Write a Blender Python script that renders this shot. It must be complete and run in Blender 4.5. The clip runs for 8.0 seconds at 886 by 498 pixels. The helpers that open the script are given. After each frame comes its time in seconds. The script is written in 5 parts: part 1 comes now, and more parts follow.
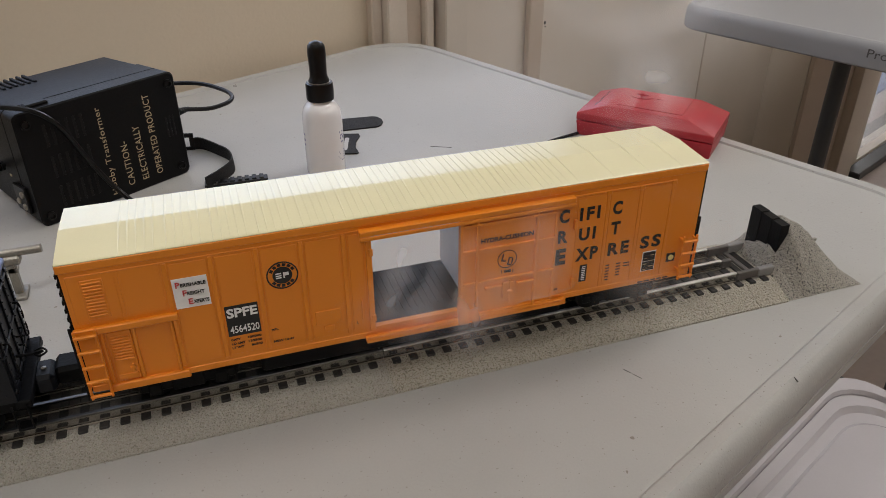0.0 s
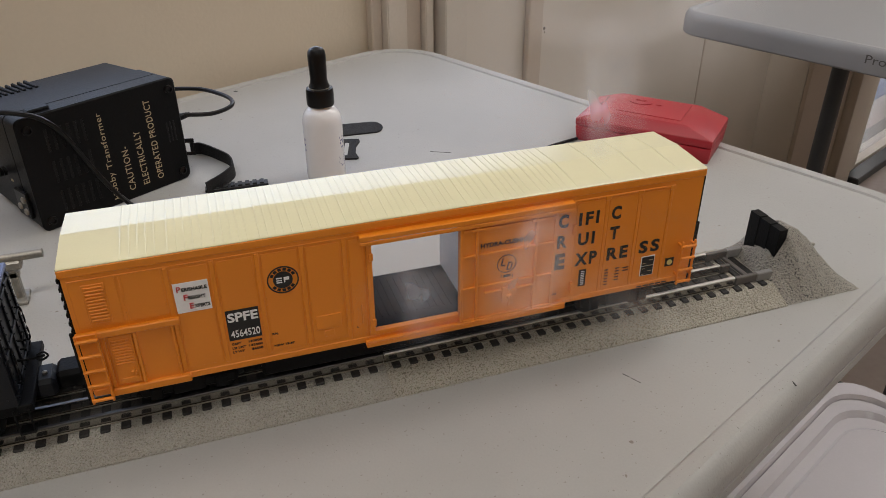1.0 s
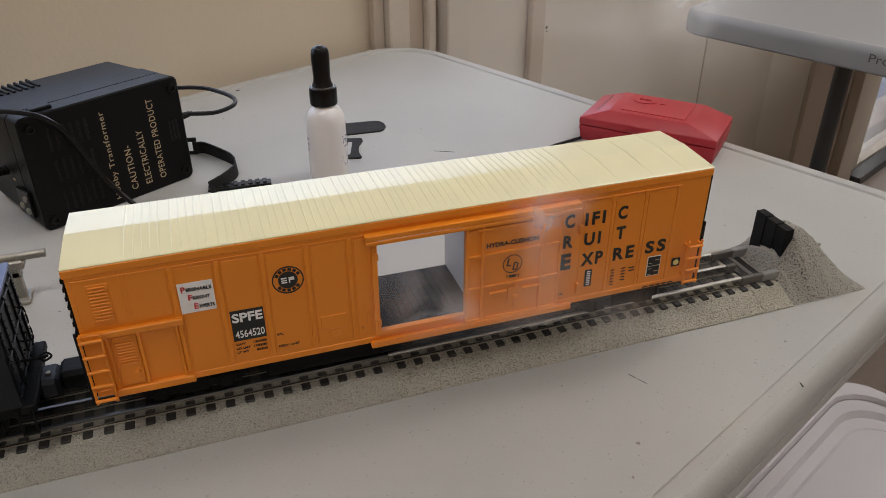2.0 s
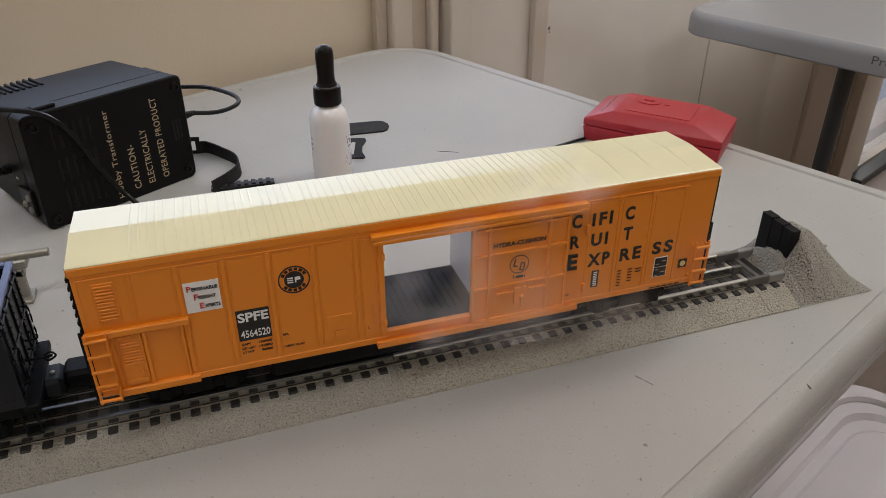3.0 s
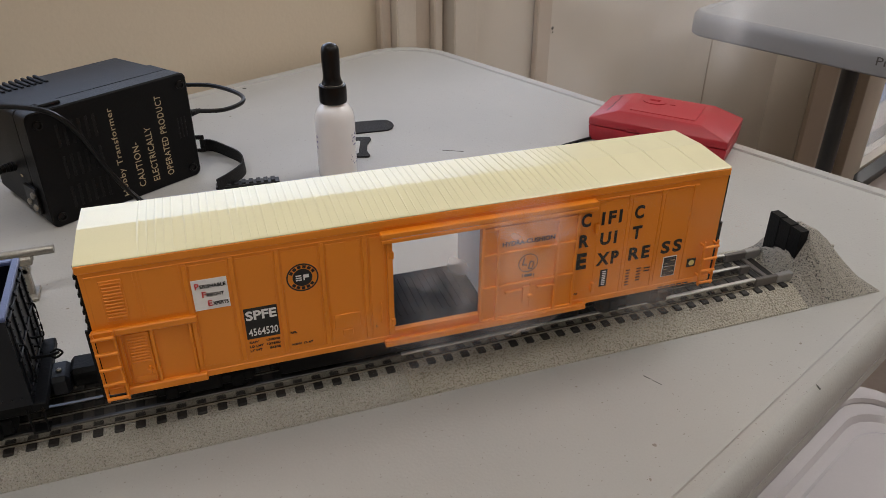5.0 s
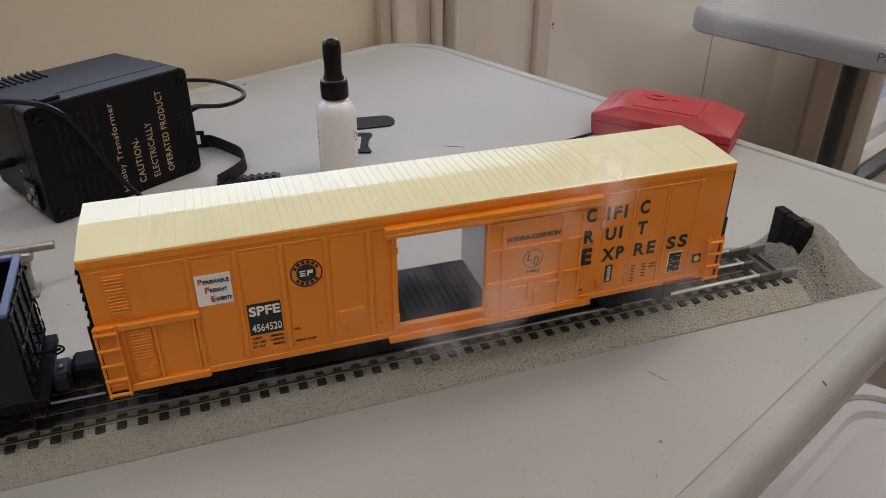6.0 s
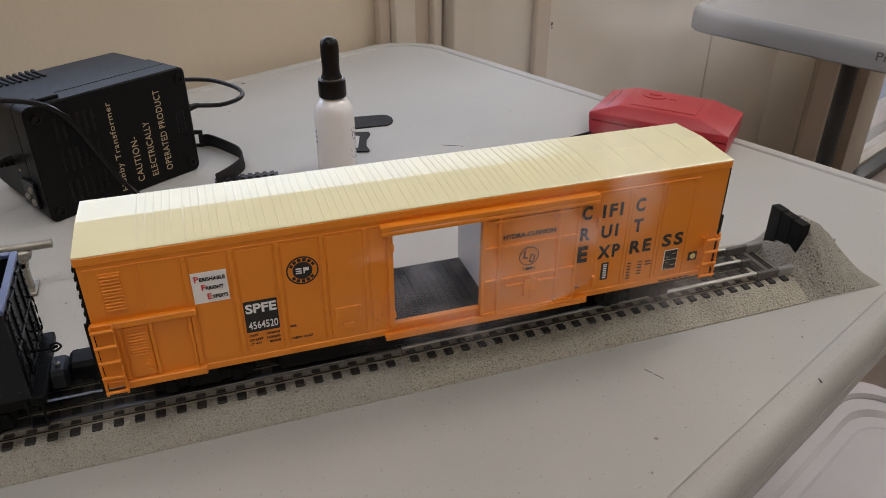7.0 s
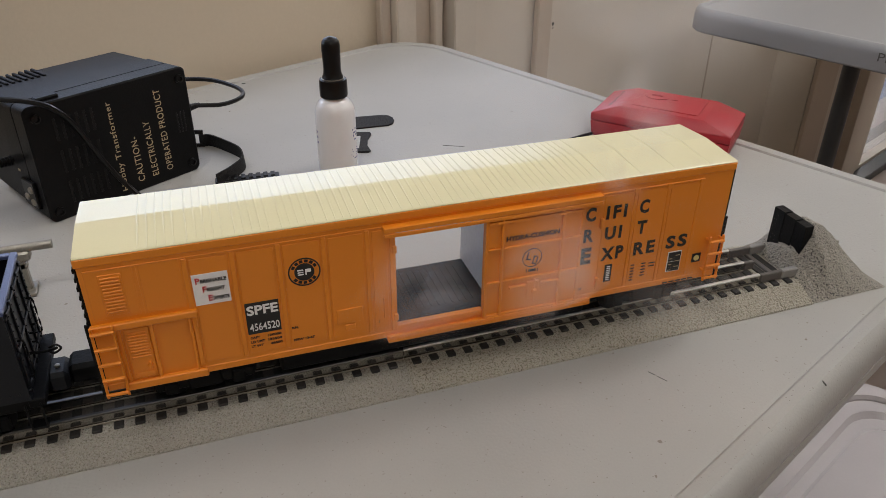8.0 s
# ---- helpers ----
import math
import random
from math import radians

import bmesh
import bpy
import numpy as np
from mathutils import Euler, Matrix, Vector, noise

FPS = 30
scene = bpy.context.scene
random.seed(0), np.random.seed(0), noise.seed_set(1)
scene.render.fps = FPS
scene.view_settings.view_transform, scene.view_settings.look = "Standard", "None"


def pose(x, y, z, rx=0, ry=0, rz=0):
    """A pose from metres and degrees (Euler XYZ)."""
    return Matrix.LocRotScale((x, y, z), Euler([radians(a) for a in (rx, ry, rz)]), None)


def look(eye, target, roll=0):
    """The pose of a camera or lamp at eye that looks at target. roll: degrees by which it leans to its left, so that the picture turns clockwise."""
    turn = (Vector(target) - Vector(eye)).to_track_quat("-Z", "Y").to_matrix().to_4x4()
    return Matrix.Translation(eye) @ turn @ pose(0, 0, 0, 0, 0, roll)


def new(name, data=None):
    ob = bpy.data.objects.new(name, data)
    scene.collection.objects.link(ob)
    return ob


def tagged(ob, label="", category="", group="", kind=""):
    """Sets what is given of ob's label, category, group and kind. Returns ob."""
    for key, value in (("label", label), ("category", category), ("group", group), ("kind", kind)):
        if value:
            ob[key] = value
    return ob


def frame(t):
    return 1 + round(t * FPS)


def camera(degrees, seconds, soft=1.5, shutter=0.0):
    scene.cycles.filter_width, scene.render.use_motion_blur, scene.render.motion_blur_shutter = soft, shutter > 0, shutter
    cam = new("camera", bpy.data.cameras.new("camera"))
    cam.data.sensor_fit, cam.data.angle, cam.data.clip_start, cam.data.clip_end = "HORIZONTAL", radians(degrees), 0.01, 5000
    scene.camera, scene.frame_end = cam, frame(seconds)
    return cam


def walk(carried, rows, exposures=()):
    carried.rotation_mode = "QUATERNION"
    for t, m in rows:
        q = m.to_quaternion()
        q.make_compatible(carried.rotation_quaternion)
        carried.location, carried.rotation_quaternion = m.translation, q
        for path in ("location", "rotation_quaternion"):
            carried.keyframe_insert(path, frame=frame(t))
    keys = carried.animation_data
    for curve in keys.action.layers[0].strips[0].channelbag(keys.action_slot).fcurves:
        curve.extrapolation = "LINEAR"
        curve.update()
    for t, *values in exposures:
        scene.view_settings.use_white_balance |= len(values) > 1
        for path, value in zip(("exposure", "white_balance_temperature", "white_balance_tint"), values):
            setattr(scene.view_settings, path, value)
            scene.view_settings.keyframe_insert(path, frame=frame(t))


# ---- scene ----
cam = camera(59.85, 8.0, soft=0.75)

PATH = [
    (0, (0.07066, -0.37761, 1.04836), (0.63284, 1.24233, 0.01891), -0.271),
    (0.5, (0.06927, -0.37849, 1.04950), (0.63504, 1.24314, 0.02470), -0.245),
    (1, (0.06996, -0.37942, 1.04938), (0.63527, 1.24643, 0.03103), -0.246),
    (1.5, (0.06959, -0.37826, 1.04909), (0.63329, 1.24689, 0.02872), -0.285),
    (3, (0.06465, -0.37311, 1.04678), (0.63125, 1.25266, 0.02903), -0.011),
    (3.5, (0.06453, -0.37459, 1.04657), (0.63157, 1.25309, 0.03211), 0.022),
    (4, (0.06338, -0.37382, 1.04650), (0.63032, 1.25415, 0.03246), 0.133),
    (4.5, (0.06209, -0.37250, 1.04600), (0.62856, 1.25573, 0.03212), 0.174),
    (6, (0.05770, -0.36710, 1.04200), (0.62884, 1.25424, 0.01972), 0.263),
    (6.5, (0.05954, -0.36886, 1.04209), (0.62971, 1.25333, 0.02061), 0.216),
    (7, (0.05952, -0.36958, 1.04123), (0.62931, 1.25288, 0.01998), 0.197),
    (7.5, (0.05904, -0.36801, 1.04092), (0.63174, 1.25311, 0.01916), 0.278),
    (8, (0.05867, -0.36627, 1.04055), (0.63031, 1.25537, 0.01902), 0.332),
]
walk(cam, [(t, look(eye, target, roll)) for t, eye, target, roll in PATH])

# ---- world and lamps ----
T = 0.74                      # height of the near table's top
TURN = 23.4                   # the tables and walls stand turned to the track
world = bpy.data.worlds.new("world")
scene.world = world
world.use_nodes = True
wn = world.node_tree.nodes
sky = wn.new("ShaderNodeTexSky")
sky.sky_type = "NISHITA"
sky.sun_disc = False
sky.sun_elevation = radians(35)
sky.sun_rotation = radians(40)
world.node_tree.links.new(sky.outputs[0], wn["Background"].inputs[0])
wn["Background"].inputs[1].default_value = 0.26
scene.view_settings.exposure = 0.0


def at_room(u, v, z):
    a = radians(TURN)
    return Vector((u * math.cos(a) - v * math.sin(a), u * math.sin(a) + v * math.cos(a), z))


def area_lamp(name, eye, target, sx, sy, watts, colour):
    d = bpy.data.lights.new(name, "AREA")
    d.shape, d.size, d.size_y, d.energy, d.color = "RECTANGLE", sx, sy, watts, colour
    ob = new(name, d)
    ob.matrix_world = look(eye, target)
    return ob


def ceiling_spots():
    # the last, strongest one is added only to brighten the right-hand wall
    return [(-0.7, -0.2, 6.2), (1.5, -0.2, 7.2), (-0.7, -1.9, 4.6), (1.5, -1.9, 3.9), (2.95, -0.7, 16.0)]


for u, v, watts in ceiling_spots():
    area_lamp("tube_light", at_room(u, v, 2.53), at_room(u, v + 0.001, 0), 1.15, 0.5, watts, (0.99, 0.985, 1.0))
# lamp added for the white glare on the roof, in a made-up window opening
area_lamp("glare_lamp", at_room(0.42, 0.53, 1.025), at_room(0.42, -1.0, 1.025), 1.22, 0.22, 1.8, (0.64, 0.74, 1.0))


# ---- materials ----
def ramp_mix(nt, fac, a, b):
    m = nt.nodes.new("ShaderNodeMix")
    m.data_type = "RGBA"
    nt.links.new(fac, m.inputs[0])
    m.inputs[6].default_value, m.inputs[7].default_value = (*a, 1), (*b, 1)
    return m


def tone(c, k):
    return tuple(min(1, x * k) for x in c)


def material(name, colour, rough=0.5, metal=0.0, grain=400, vary=0.08, stains=12, stain=0.08, bump=0.02, bump_scale=None,
             specks=None, coat=0.0, island=0.0, spec=0.5, transmit=0.0, relief=0.001):
    """Paint, plastic or metal with grain, stains and fine relief in metres."""
    m = bpy.data.materials.new(name)
    m.use_nodes = True
    nt = m.node_tree
    n, l = nt.nodes, nt.links
    p = n["Principled BSDF"]
    co = n.new("ShaderNodeTexCoord")
    fine = n.new("ShaderNodeTexNoise")
    fine.inputs["Scale"].default_value, fine.inputs["Detail"].default_value = grain, 3
    wide = n.new("ShaderNodeTexNoise")
    wide.inputs["Scale"].default_value, wide.inputs["Detail"].default_value = stains, 4
    for t in (fine, wide):
        l.new(co.outputs["Object"], t.inputs["Vector"])
    a = ramp_mix(nt, fine.outputs[0], tone(colour, 1 - vary), tone(colour, 1 + vary))
    b = n.new("ShaderNodeMix")
    b.data_type, b.blend_type = "RGBA", "MULTIPLY"
    b.inputs[0].default_value = 1
    l.new(a.outputs[2], b.inputs[6])
    w = ramp_mix(nt, wide.outputs[0], (1 - 2 * stain,) * 3, (1 + stain * 0.6,) * 3)
    l.new(w.outputs[2], b.inputs[7])
    last = b.outputs[2]
    if specks:
        for scale, edge, dark in specks:
            v = n.new("ShaderNodeTexNoise")
            v.inputs["Scale"].default_value, v.inputs["Detail"].default_value = scale, 1
            l.new(co.outputs["Object"], v.inputs["Vector"])
            r = n.new("ShaderNodeValToRGB")
            r.color_ramp.elements[0].position, r.color_ramp.elements[1].position = edge, edge + 0.03
            l.new(v.outputs[0], r.inputs[0])
            x = n.new("ShaderNodeMix")
            x.data_type = "RGBA"
            l.new(r.outputs[0], x.inputs[0])
            l.new(last, x.inputs[6])
            x.inputs[7].default_value = (*dark, 1)
            last = x.outputs[2]
    if island:
        g = n.new("ShaderNodeObjectInfo")
        h = ramp_mix(nt, g.outputs["Random"], (1 - island,) * 3, (1 + island,) * 3)
        x = n.new("ShaderNodeMix")
        x.data_type, x.blend_type = "RGBA", "MULTIPLY"
        x.inputs[0].default_value = 1
        l.new(last, x.inputs[6])
        l.new(h.outputs[2], x.inputs[7])
        last = x.outputs[2]
    l.new(last, p.inputs["Base Color"])
    rr = n.new("ShaderNodeMapRange")
    rr.inputs["To Min"].default_value, rr.inputs["To Max"].default_value = max(0.02, rough - 0.08), min(1, rough + 0.08)
    l.new(wide.outputs[0], rr.inputs["Value"])
    l.new(rr.outputs[0], p.inputs["Roughness"])
    p.inputs["Metallic"].default_value = metal
    p.inputs["Coat Weight"].default_value = coat
    p.inputs["Specular IOR Level"].default_value = spec
    p.inputs["Transmission Weight"].default_value = transmit
    if bump:
        bt = n.new("ShaderNodeTexNoise")
        bt.inputs["Scale"].default_value, bt.inputs["Detail"].default_value = bump_scale or grain, 2
        l.new(co.outputs["Object"], bt.inputs["Vector"])
        bn = n.new("ShaderNodeBump")
        bn.inputs["Strength"].default_value, bn.inputs["Distance"].default_value = min(1, bump * 10), relief
        l.new(bt.outputs[0], bn.inputs["Height"])
        l.new(bn.outputs[0], p.inputs["Normal"])
    return m


ORANGE = material("orange_plastic", (0.84, 0.262, 0.014), 0.40, grain=900, vary=0.03, stains=25, stain=0.03, bump=0.004)
ROOF = material("cream_plastic", (0.80, 0.745, 0.48), 0.22, grain=900, vary=0.02, stains=30, stain=0.03, bump=0.004)
BLACK_P = material("black_plastic", (0.0090, 0.0088, 0.0092), 0.46, grain=700, vary=0.25, bump=0.02, spec=0.11)
CHASSIS = material("black_undercarriage", (0.0035, 0.0035, 0.004), 0.55, grain=500, vary=0.3, bump=0.02, spec=0.16)
INK = material("black_ink", (0.012, 0.011, 0.011), 0.5, bump=0)
WHITE_INK = material("white_ink", (0.90, 0.89, 0.89), 0.5, bump=0)
RED_INK = material("red_ink", (0.62, 0.05, 0.05), 0.5, bump=0)
YELLOW_INK = material("yellow_ink", (0.75, 0.66, 0.25), 0.5, bump=0)
GOLD_INK = material("gold_ink", (0.50, 0.40, 0.24), 0.55, grain=1500, vary=0.25, bump=0)
INNER = material("white_liner", (0.82, 0.82, 0.84), 0.5, grain=300, stain=0.05, bump=0.01)
DECK = material("dark_deck", (0.006, 0.006, 0.007), 0.6, grain=300, vary=0.3, stain=0.2, bump=0.03, spec=0.15)
TABLE = material("moulded_table_plastic", (0.428, 0.419, 0.398), 0.5, grain=700, vary=0.04, stains=9, stain=0.09, bump=0.018, spec=0.25, bump_scale=520,
                 specks=[(420, 0.735, (0.30, 0.28, 0.26)), (700, 0.74, (0.25, 0.235, 0.22)), (170, 0.785, (0.24, 0.21, 0.18))])
TABLE_FAR = material("grey_table_plastic", (0.30, 0.30, 0.305), 0.45, grain=700, vary=0.03, stains=5, stain=0.08, bump=0.02)
BALLAST_A = material("warm_grey_roadbed", (0.46, 0.435, 0.375), 0.8, grain=1100, vary=0.3, stains=40, stain=0.06, bump=0.1, bump_scale=760, relief=0.003, specks=[(900, 0.63, (0.27, 0.245, 0.205)), (1400, 0.62, (0.32, 0.295, 0.245))])
BALLAST_B = material("tan_grey_roadbed", (0.50, 0.465, 0.385), 0.8, grain=1100, vary=0.3, stains=40, stain=0.06, bump=0.1, bump_scale=760, relief=0.003, specks=[(820, 0.60, (0.24, 0.215, 0.165)), (1300, 0.60, (0.28, 0.25, 0.19))])
MOUND = material("speckled_earth", (0.36, 0.335, 0.29), 0.8, grain=900, vary=0.22, stains=60, stain=0.1, bump=0.08, bump_scale=700, relief=0.003,
                 specks=[(820, 0.625, (0.025, 0.025, 0.025)), (1300, 0.66, (0.04, 0.04, 0.04))])
TIE = material("brown_black_tie", (0.020, 0.017, 0.015), 0.6, grain=900, vary=0.3, bump=0.03, island=0.25)
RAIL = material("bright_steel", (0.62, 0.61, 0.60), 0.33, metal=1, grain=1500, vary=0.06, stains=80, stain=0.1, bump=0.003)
# left rail heads: the dark reflection of the cars is put into the colour
RAIL_DARK = material("dark_reflection_steel", (0.13, 0.125, 0.12), 0.34, metal=1, grain=1500, vary=0.1, stains=80, stain=0.15, bump=0.004)
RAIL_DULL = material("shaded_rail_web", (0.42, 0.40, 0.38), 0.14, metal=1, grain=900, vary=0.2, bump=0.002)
STUB = material("grey_painted_stub", (0.27, 0.26, 0.25), 0.5, grain=700, vary=0.1, bump=0.01)
FOOT = material("dull_rail_foot", (0.30, 0.27, 0.22), 0.5, grain=900, vary=0.2, bump=0.01)
BED = material("dark_track_bed", (0.075, 0.066, 0.056), 0.7, grain=900, vary=0.3, stains=60, stain=0.15, bump=0.06, bump_scale=760)
RAIL_P = material("grey_brown_plastic", (0.12, 0.105, 0.095), 0.5, grain=700, vary=0.1, bump=0.01)
WALL = material("tan_wall_paint", (0.66, 0.56, 0.43), 0.62, grain=250, vary=0.03, stains=3, stain=0.05, bump=0.02, bump_scale=220)
WALL_B = material("cream_wall_paint", (0.70, 0.635, 0.555), 0.5, grain=250, vary=0.03, stains=4, stain=0.10, bump=0.02, bump_scale=220)
TRIM = material("brown_trim_paint", (0.58, 0.49, 0.40), 0.5, grain=250, vary=0.05, stains=8, stain=0.12, bump=0.01)
TRIM_L = material("light_trim_paint", (0.64, 0.565, 0.48), 0.5, grain=250, vary=0.05, stains=8, stain=0.08, bump=0.01)
CEIL = material("ceiling_board", (0.75, 0.74, 0.70), 0.8, grain=150, bump=0.05)
FLOOR = material("floor_vinyl", (0.38, 0.31, 0.27), 0.4, grain=60, vary=0.1, stains=2, stain=0.1, bump=0.01)
RED = material("red_case_plastic", (0.42, 0.019, 0.031), 0.40, grain=900, vary=0.05, stains=30, stain=0.06, bump=0.01)
BOTTLE = material("white_bottle_plastic", (0.85, 0.84, 0.845), 0.14, grain=600, vary=0.015, bump=0.004, coat=0.3)
RUBBER = material("black_rubber", (0.0045, 0.004, 0.004), 0.34, grain=500, vary=0.2, bump=0.012, spec=0.3)
STRAP = material("black_woven_strap", (0.006, 0.0055, 0.006), 0.75, grain=1200, vary=0.4, bump=0.06)
NAVY = material("dark_blue_model_paint", (0.004, 0.005, 0.009), 0.42, grain=700, vary=0.2, bump=0.01, spec=0.35)
BLUE = material("blue_rim_paint", (0.085, 0.11, 0.24), 0.38, grain=700, vary=0.08, bump=0.01)
COAL = material("coal", (0.012, 0.012, 0.013), 0.5, grain=300, vary=0.4, bump=0.1)
NICKEL = material("weathered_nickel", (0.34, 0.32, 0.28), 0.42, metal=0.6, grain=500, vary=0.2, stains=90, stain=0.15, bump=0.02)
BIN = material("milky_bin_plastic", (0.62, 0.585, 0.60), 0.20, grain=300, vary=0.02, stains=10, stain=0.05, bump=0.01, transmit=0.12)
STEEL_DK = material("dark_leg_steel", (0.035, 0.036, 0.037), 0.4, grain=300, vary=0.2, stains=15, stain=0.2, bump=0.01)
SNOW = material("snowy_ground", (0.7, 0.72, 0.78), 0.8, grain=30, bump=0.05)
SIDING = material("blue_grey_siding", (0.36, 0.43, 0.58), 0.6, grain=60, bump=0.02)
SCUFF = material("pencil_mark", (0.10, 0.095, 0.09), 0.7, bump=0)
LABEL_INK = material("violet_ink", (0.13, 0.13, 0.26), 0.6, bump=0)
GLASS = bpy.data.materials.new("clear_glass")
GLASS.use_nodes = True
GLASS.node_tree.nodes["Principled BSDF"].inputs["Transmission Weight"].default_value = 1
GLASS.node_tree.nodes["Principled BSDF"].inputs["Roughness"].default_value = 0.02
TUBE = bpy.data.materials.new("lit_diffuser")
TUBE.use_nodes = True
TUBE.node_tree.nodes["Principled BSDF"].inputs["Emission Color"].default_value = (1, 0.95, 0.88, 1)
TUBE.node_tree.nodes["Principled BSDF"].inputs["Emission Strength"].default_value = 3.0

# ---- mesh helpers ----
OFF = {}


def thing(name, label, category, x, y, z, rz=0.0, group="", kind=""):
    """An Empty at the base of a thing; its parts are written in the same frame as x, y, z."""
    ob = new(name)
    ob.matrix_basis = Matrix.Translation((x, y, z)) @ Matrix.Rotation(radians(rz), 4, "Z")
    ob.empty_display_size = 0.01
    OFF[ob.name] = ob.matrix_basis.inverted()
    return tagged(ob, label, category, group, kind)


def mesh_of(name, bm, mat, smooth=True, crisp=28):
    me = bpy.data.meshes.new(name)
    bmesh.ops.recalc_face_normals(bm, faces=bm.faces)
    bm.to_mesh(me)
    bm.free()
    me.materials.append(mat)
    if smooth:
        me.polygons.foreach_set("use_smooth", [True] * len(me.polygons))
        me.set_sharp_from_angle(angle=radians(crisp))
    return me


def part(name, bm, mat, parent, label="", crisp=28):
    """One mesh object under a thing or a part; bm is in world metres."""
    me = mesh_of(name, bm, mat, crisp=crisp)
    me.transform(OFF[parent.name])
    ob = new(name, me)
    ob.parent = parent
    OFF[ob.name] = OFF[parent.name]
    if label:
        ob["label"] = label
    return ob


def lone(name, bm, mat, label, category, kind="", group=""):
    """A thing of one mesh, with its origin at its base."""
    xs = [v.co.copy() for v in bm.verts]
    base = Vector((sum(c.x for c in xs) / len(xs), sum(c.y for c in xs) / len(xs), min(c.z for c in xs)))
    me = mesh_of(name, bm, mat)
    me.transform(Matrix.Translation(-base))
    ob = new(name, me)
    ob.location = base
    OFF[ob.name] = Matrix.Translation(-base)
    return tagged(ob, label, category, group, kind)


def box(bm, x0, x1, y0, y1, z0, z1, bevel=0.0, m=None, seg=1):
    r = bmesh.ops.create_cube(bm, size=1)
    vs = r["verts"]
    for v in vs:
        v.co = Vector((x0 + (v.co.x + 0.5) * (x1 - x0), y0 + (v.co.y + 0.5) * (y1 - y0), z0 + (v.co.z + 0.5) * (z1 - z0)))
    if bevel:
        es = list({e for v in vs for e in v.link_edges})
        got = bmesh.ops.bevel(bm, geom=es, offset=bevel, segments=seg, affect="EDGES", profile=0.5)
        vs = list({v for f in got["faces"] for v in f.verts} | {v for v in vs if v.is_valid})
    if m is not None:
        bmesh.ops.transform(bm, matrix=m, verts=vs)
    return vs


def made(fn, *a, **k):
    bm = bmesh.new()
    fn(bm, *a, **k)
    return bm


def boxes(rows, bevel=0.0, m=None):
    bm = bmesh.new()
    for r in rows:
        box(bm, *r, bevel=bevel, m=m)
    return bm


def prism(bm, outline, place, depth):
    """Extrudes a closed outline of (a, b) pairs; place(a, b, d) gives the point at depth d."""
    lo = [bm.verts.new(place(a, b, 0)) for a, b in outline]
    hi = [bm.verts.new(place(a, b, depth)) for a, b in outline]
    n = len(outline)
    for i in range(n):
        bm.faces.new((lo[i], lo[(i + 1) % n], hi[(i + 1) % n], hi[i]))
    bm.faces.new(lo[::-1])
    bm.faces.new(hi)


def lathe(bm, profile, cx, cy, steps=32, m=None):
    """Turns (radius, z) pairs about the upright through cx, cy."""
    rings = []
    for r, z in profile:
        rings.append([bm.verts.new((cx + r * math.cos(2 * math.pi * i / steps), cy + r * math.sin(2 * math.pi * i / steps), z)) for i in range(steps)])
    for a, b in zip(rings, rings[1:]):
        for i in range(steps):
            bm.faces.new((a[i], a[(i + 1) % steps], b[(i + 1) % steps], b[i]))
    bm.faces.new(rings[0][::-1])
    bm.faces.new(rings[-1])
    if m is not None:
        bmesh.ops.transform(bm, matrix=m, verts=[v for r in rings for v in r])


def rod(bm, a, b, r, steps=10):
    a, b = Vector(a), Vector(b)
    q = (b - a).to_track_quat("Z", "Y").to_matrix().to_4x4()
    lathe(bm, [(r, 0), (r, (b - a).length)], 0, 0, steps, Matrix.Translation(a) @ q)


def spline(points, steps=10):
    """Catmull-Rom through points."""
    ps = [Vector(p) for p in points]
    ps = [2 * ps[0] - ps[1]] + ps + [2 * ps[-1] - ps[-2]]
    out = []
    for i in range(1, len(ps) - 2):
        p0, p1, p2, p3 = ps[i - 1:i + 3]
        for k in range(steps):
            t = k / steps
            out.append(0.5 * (2 * p1 + (p2 - p0) * t + (2 * p0 - 5 * p1 + 4 * p2 - p3) * t * t + (3 * p1 - p0 - 3 * p2 + p3) * t ** 3))
    out.append(ps[-2])
    return out


def tube(bm, points, r, sides=8, flat=1.0, up=(0, 0, 1), steps=10):
    """A cable or strap along a smooth line; flat squeezes it across 'up'."""
    line = spline(points, steps)
    rings = []
    for i, p in enumerate(line):
        d = (line[min(i + 1, len(line) - 1)] - line[max(i - 1, 0)]).normalized()
        side = d.cross(Vector(up)).normalized()
        top = side.cross(d).normalized()
        rings.append([bm.verts.new(p + side * (r * flat * math.cos(2 * math.pi * k / sides)) + top * (r * math.sin(2 * math.pi * k / sides))) for k in range(sides)])
    for a, b in zip(rings, rings[1:]):
        for k in range(sides):
            bm.faces.new((a[k], a[(k + 1) % sides], b[(k + 1) % sides], b[k]))
    bm.faces.new(rings[0][::-1])
    bm.faces.new(rings[-1])


def ribbon(bm, points, height, thick, lean=0.0):
    """A strap that stands on its edge along a smooth line on the table."""
    line = spline(points, 10)
    rings = []
    for i, p in enumerate(line):
        d = line[min(i + 1, len(line) - 1)] - line[max(i - 1, 0)]
        d.z = 0
        side = d.normalized().cross(Vector((0, 0, 1)))
        top = Vector((0, 0, height)) + side * lean
        rings.append([bm.verts.new(p + side * s + top * h) for s, h in ((-thick / 2, 0), (thick / 2, 0), (thick / 2, 1), (-thick / 2, 1))])
    for a, b in zip(rings, rings[1:]):
        for k in range(4):
            bm.faces.new((a[k], a[(k + 1) % 4], b[(k + 1) % 4], b[k]))
    bm.faces.new(rings[0][::-1])
    bm.faces.new(rings[-1])


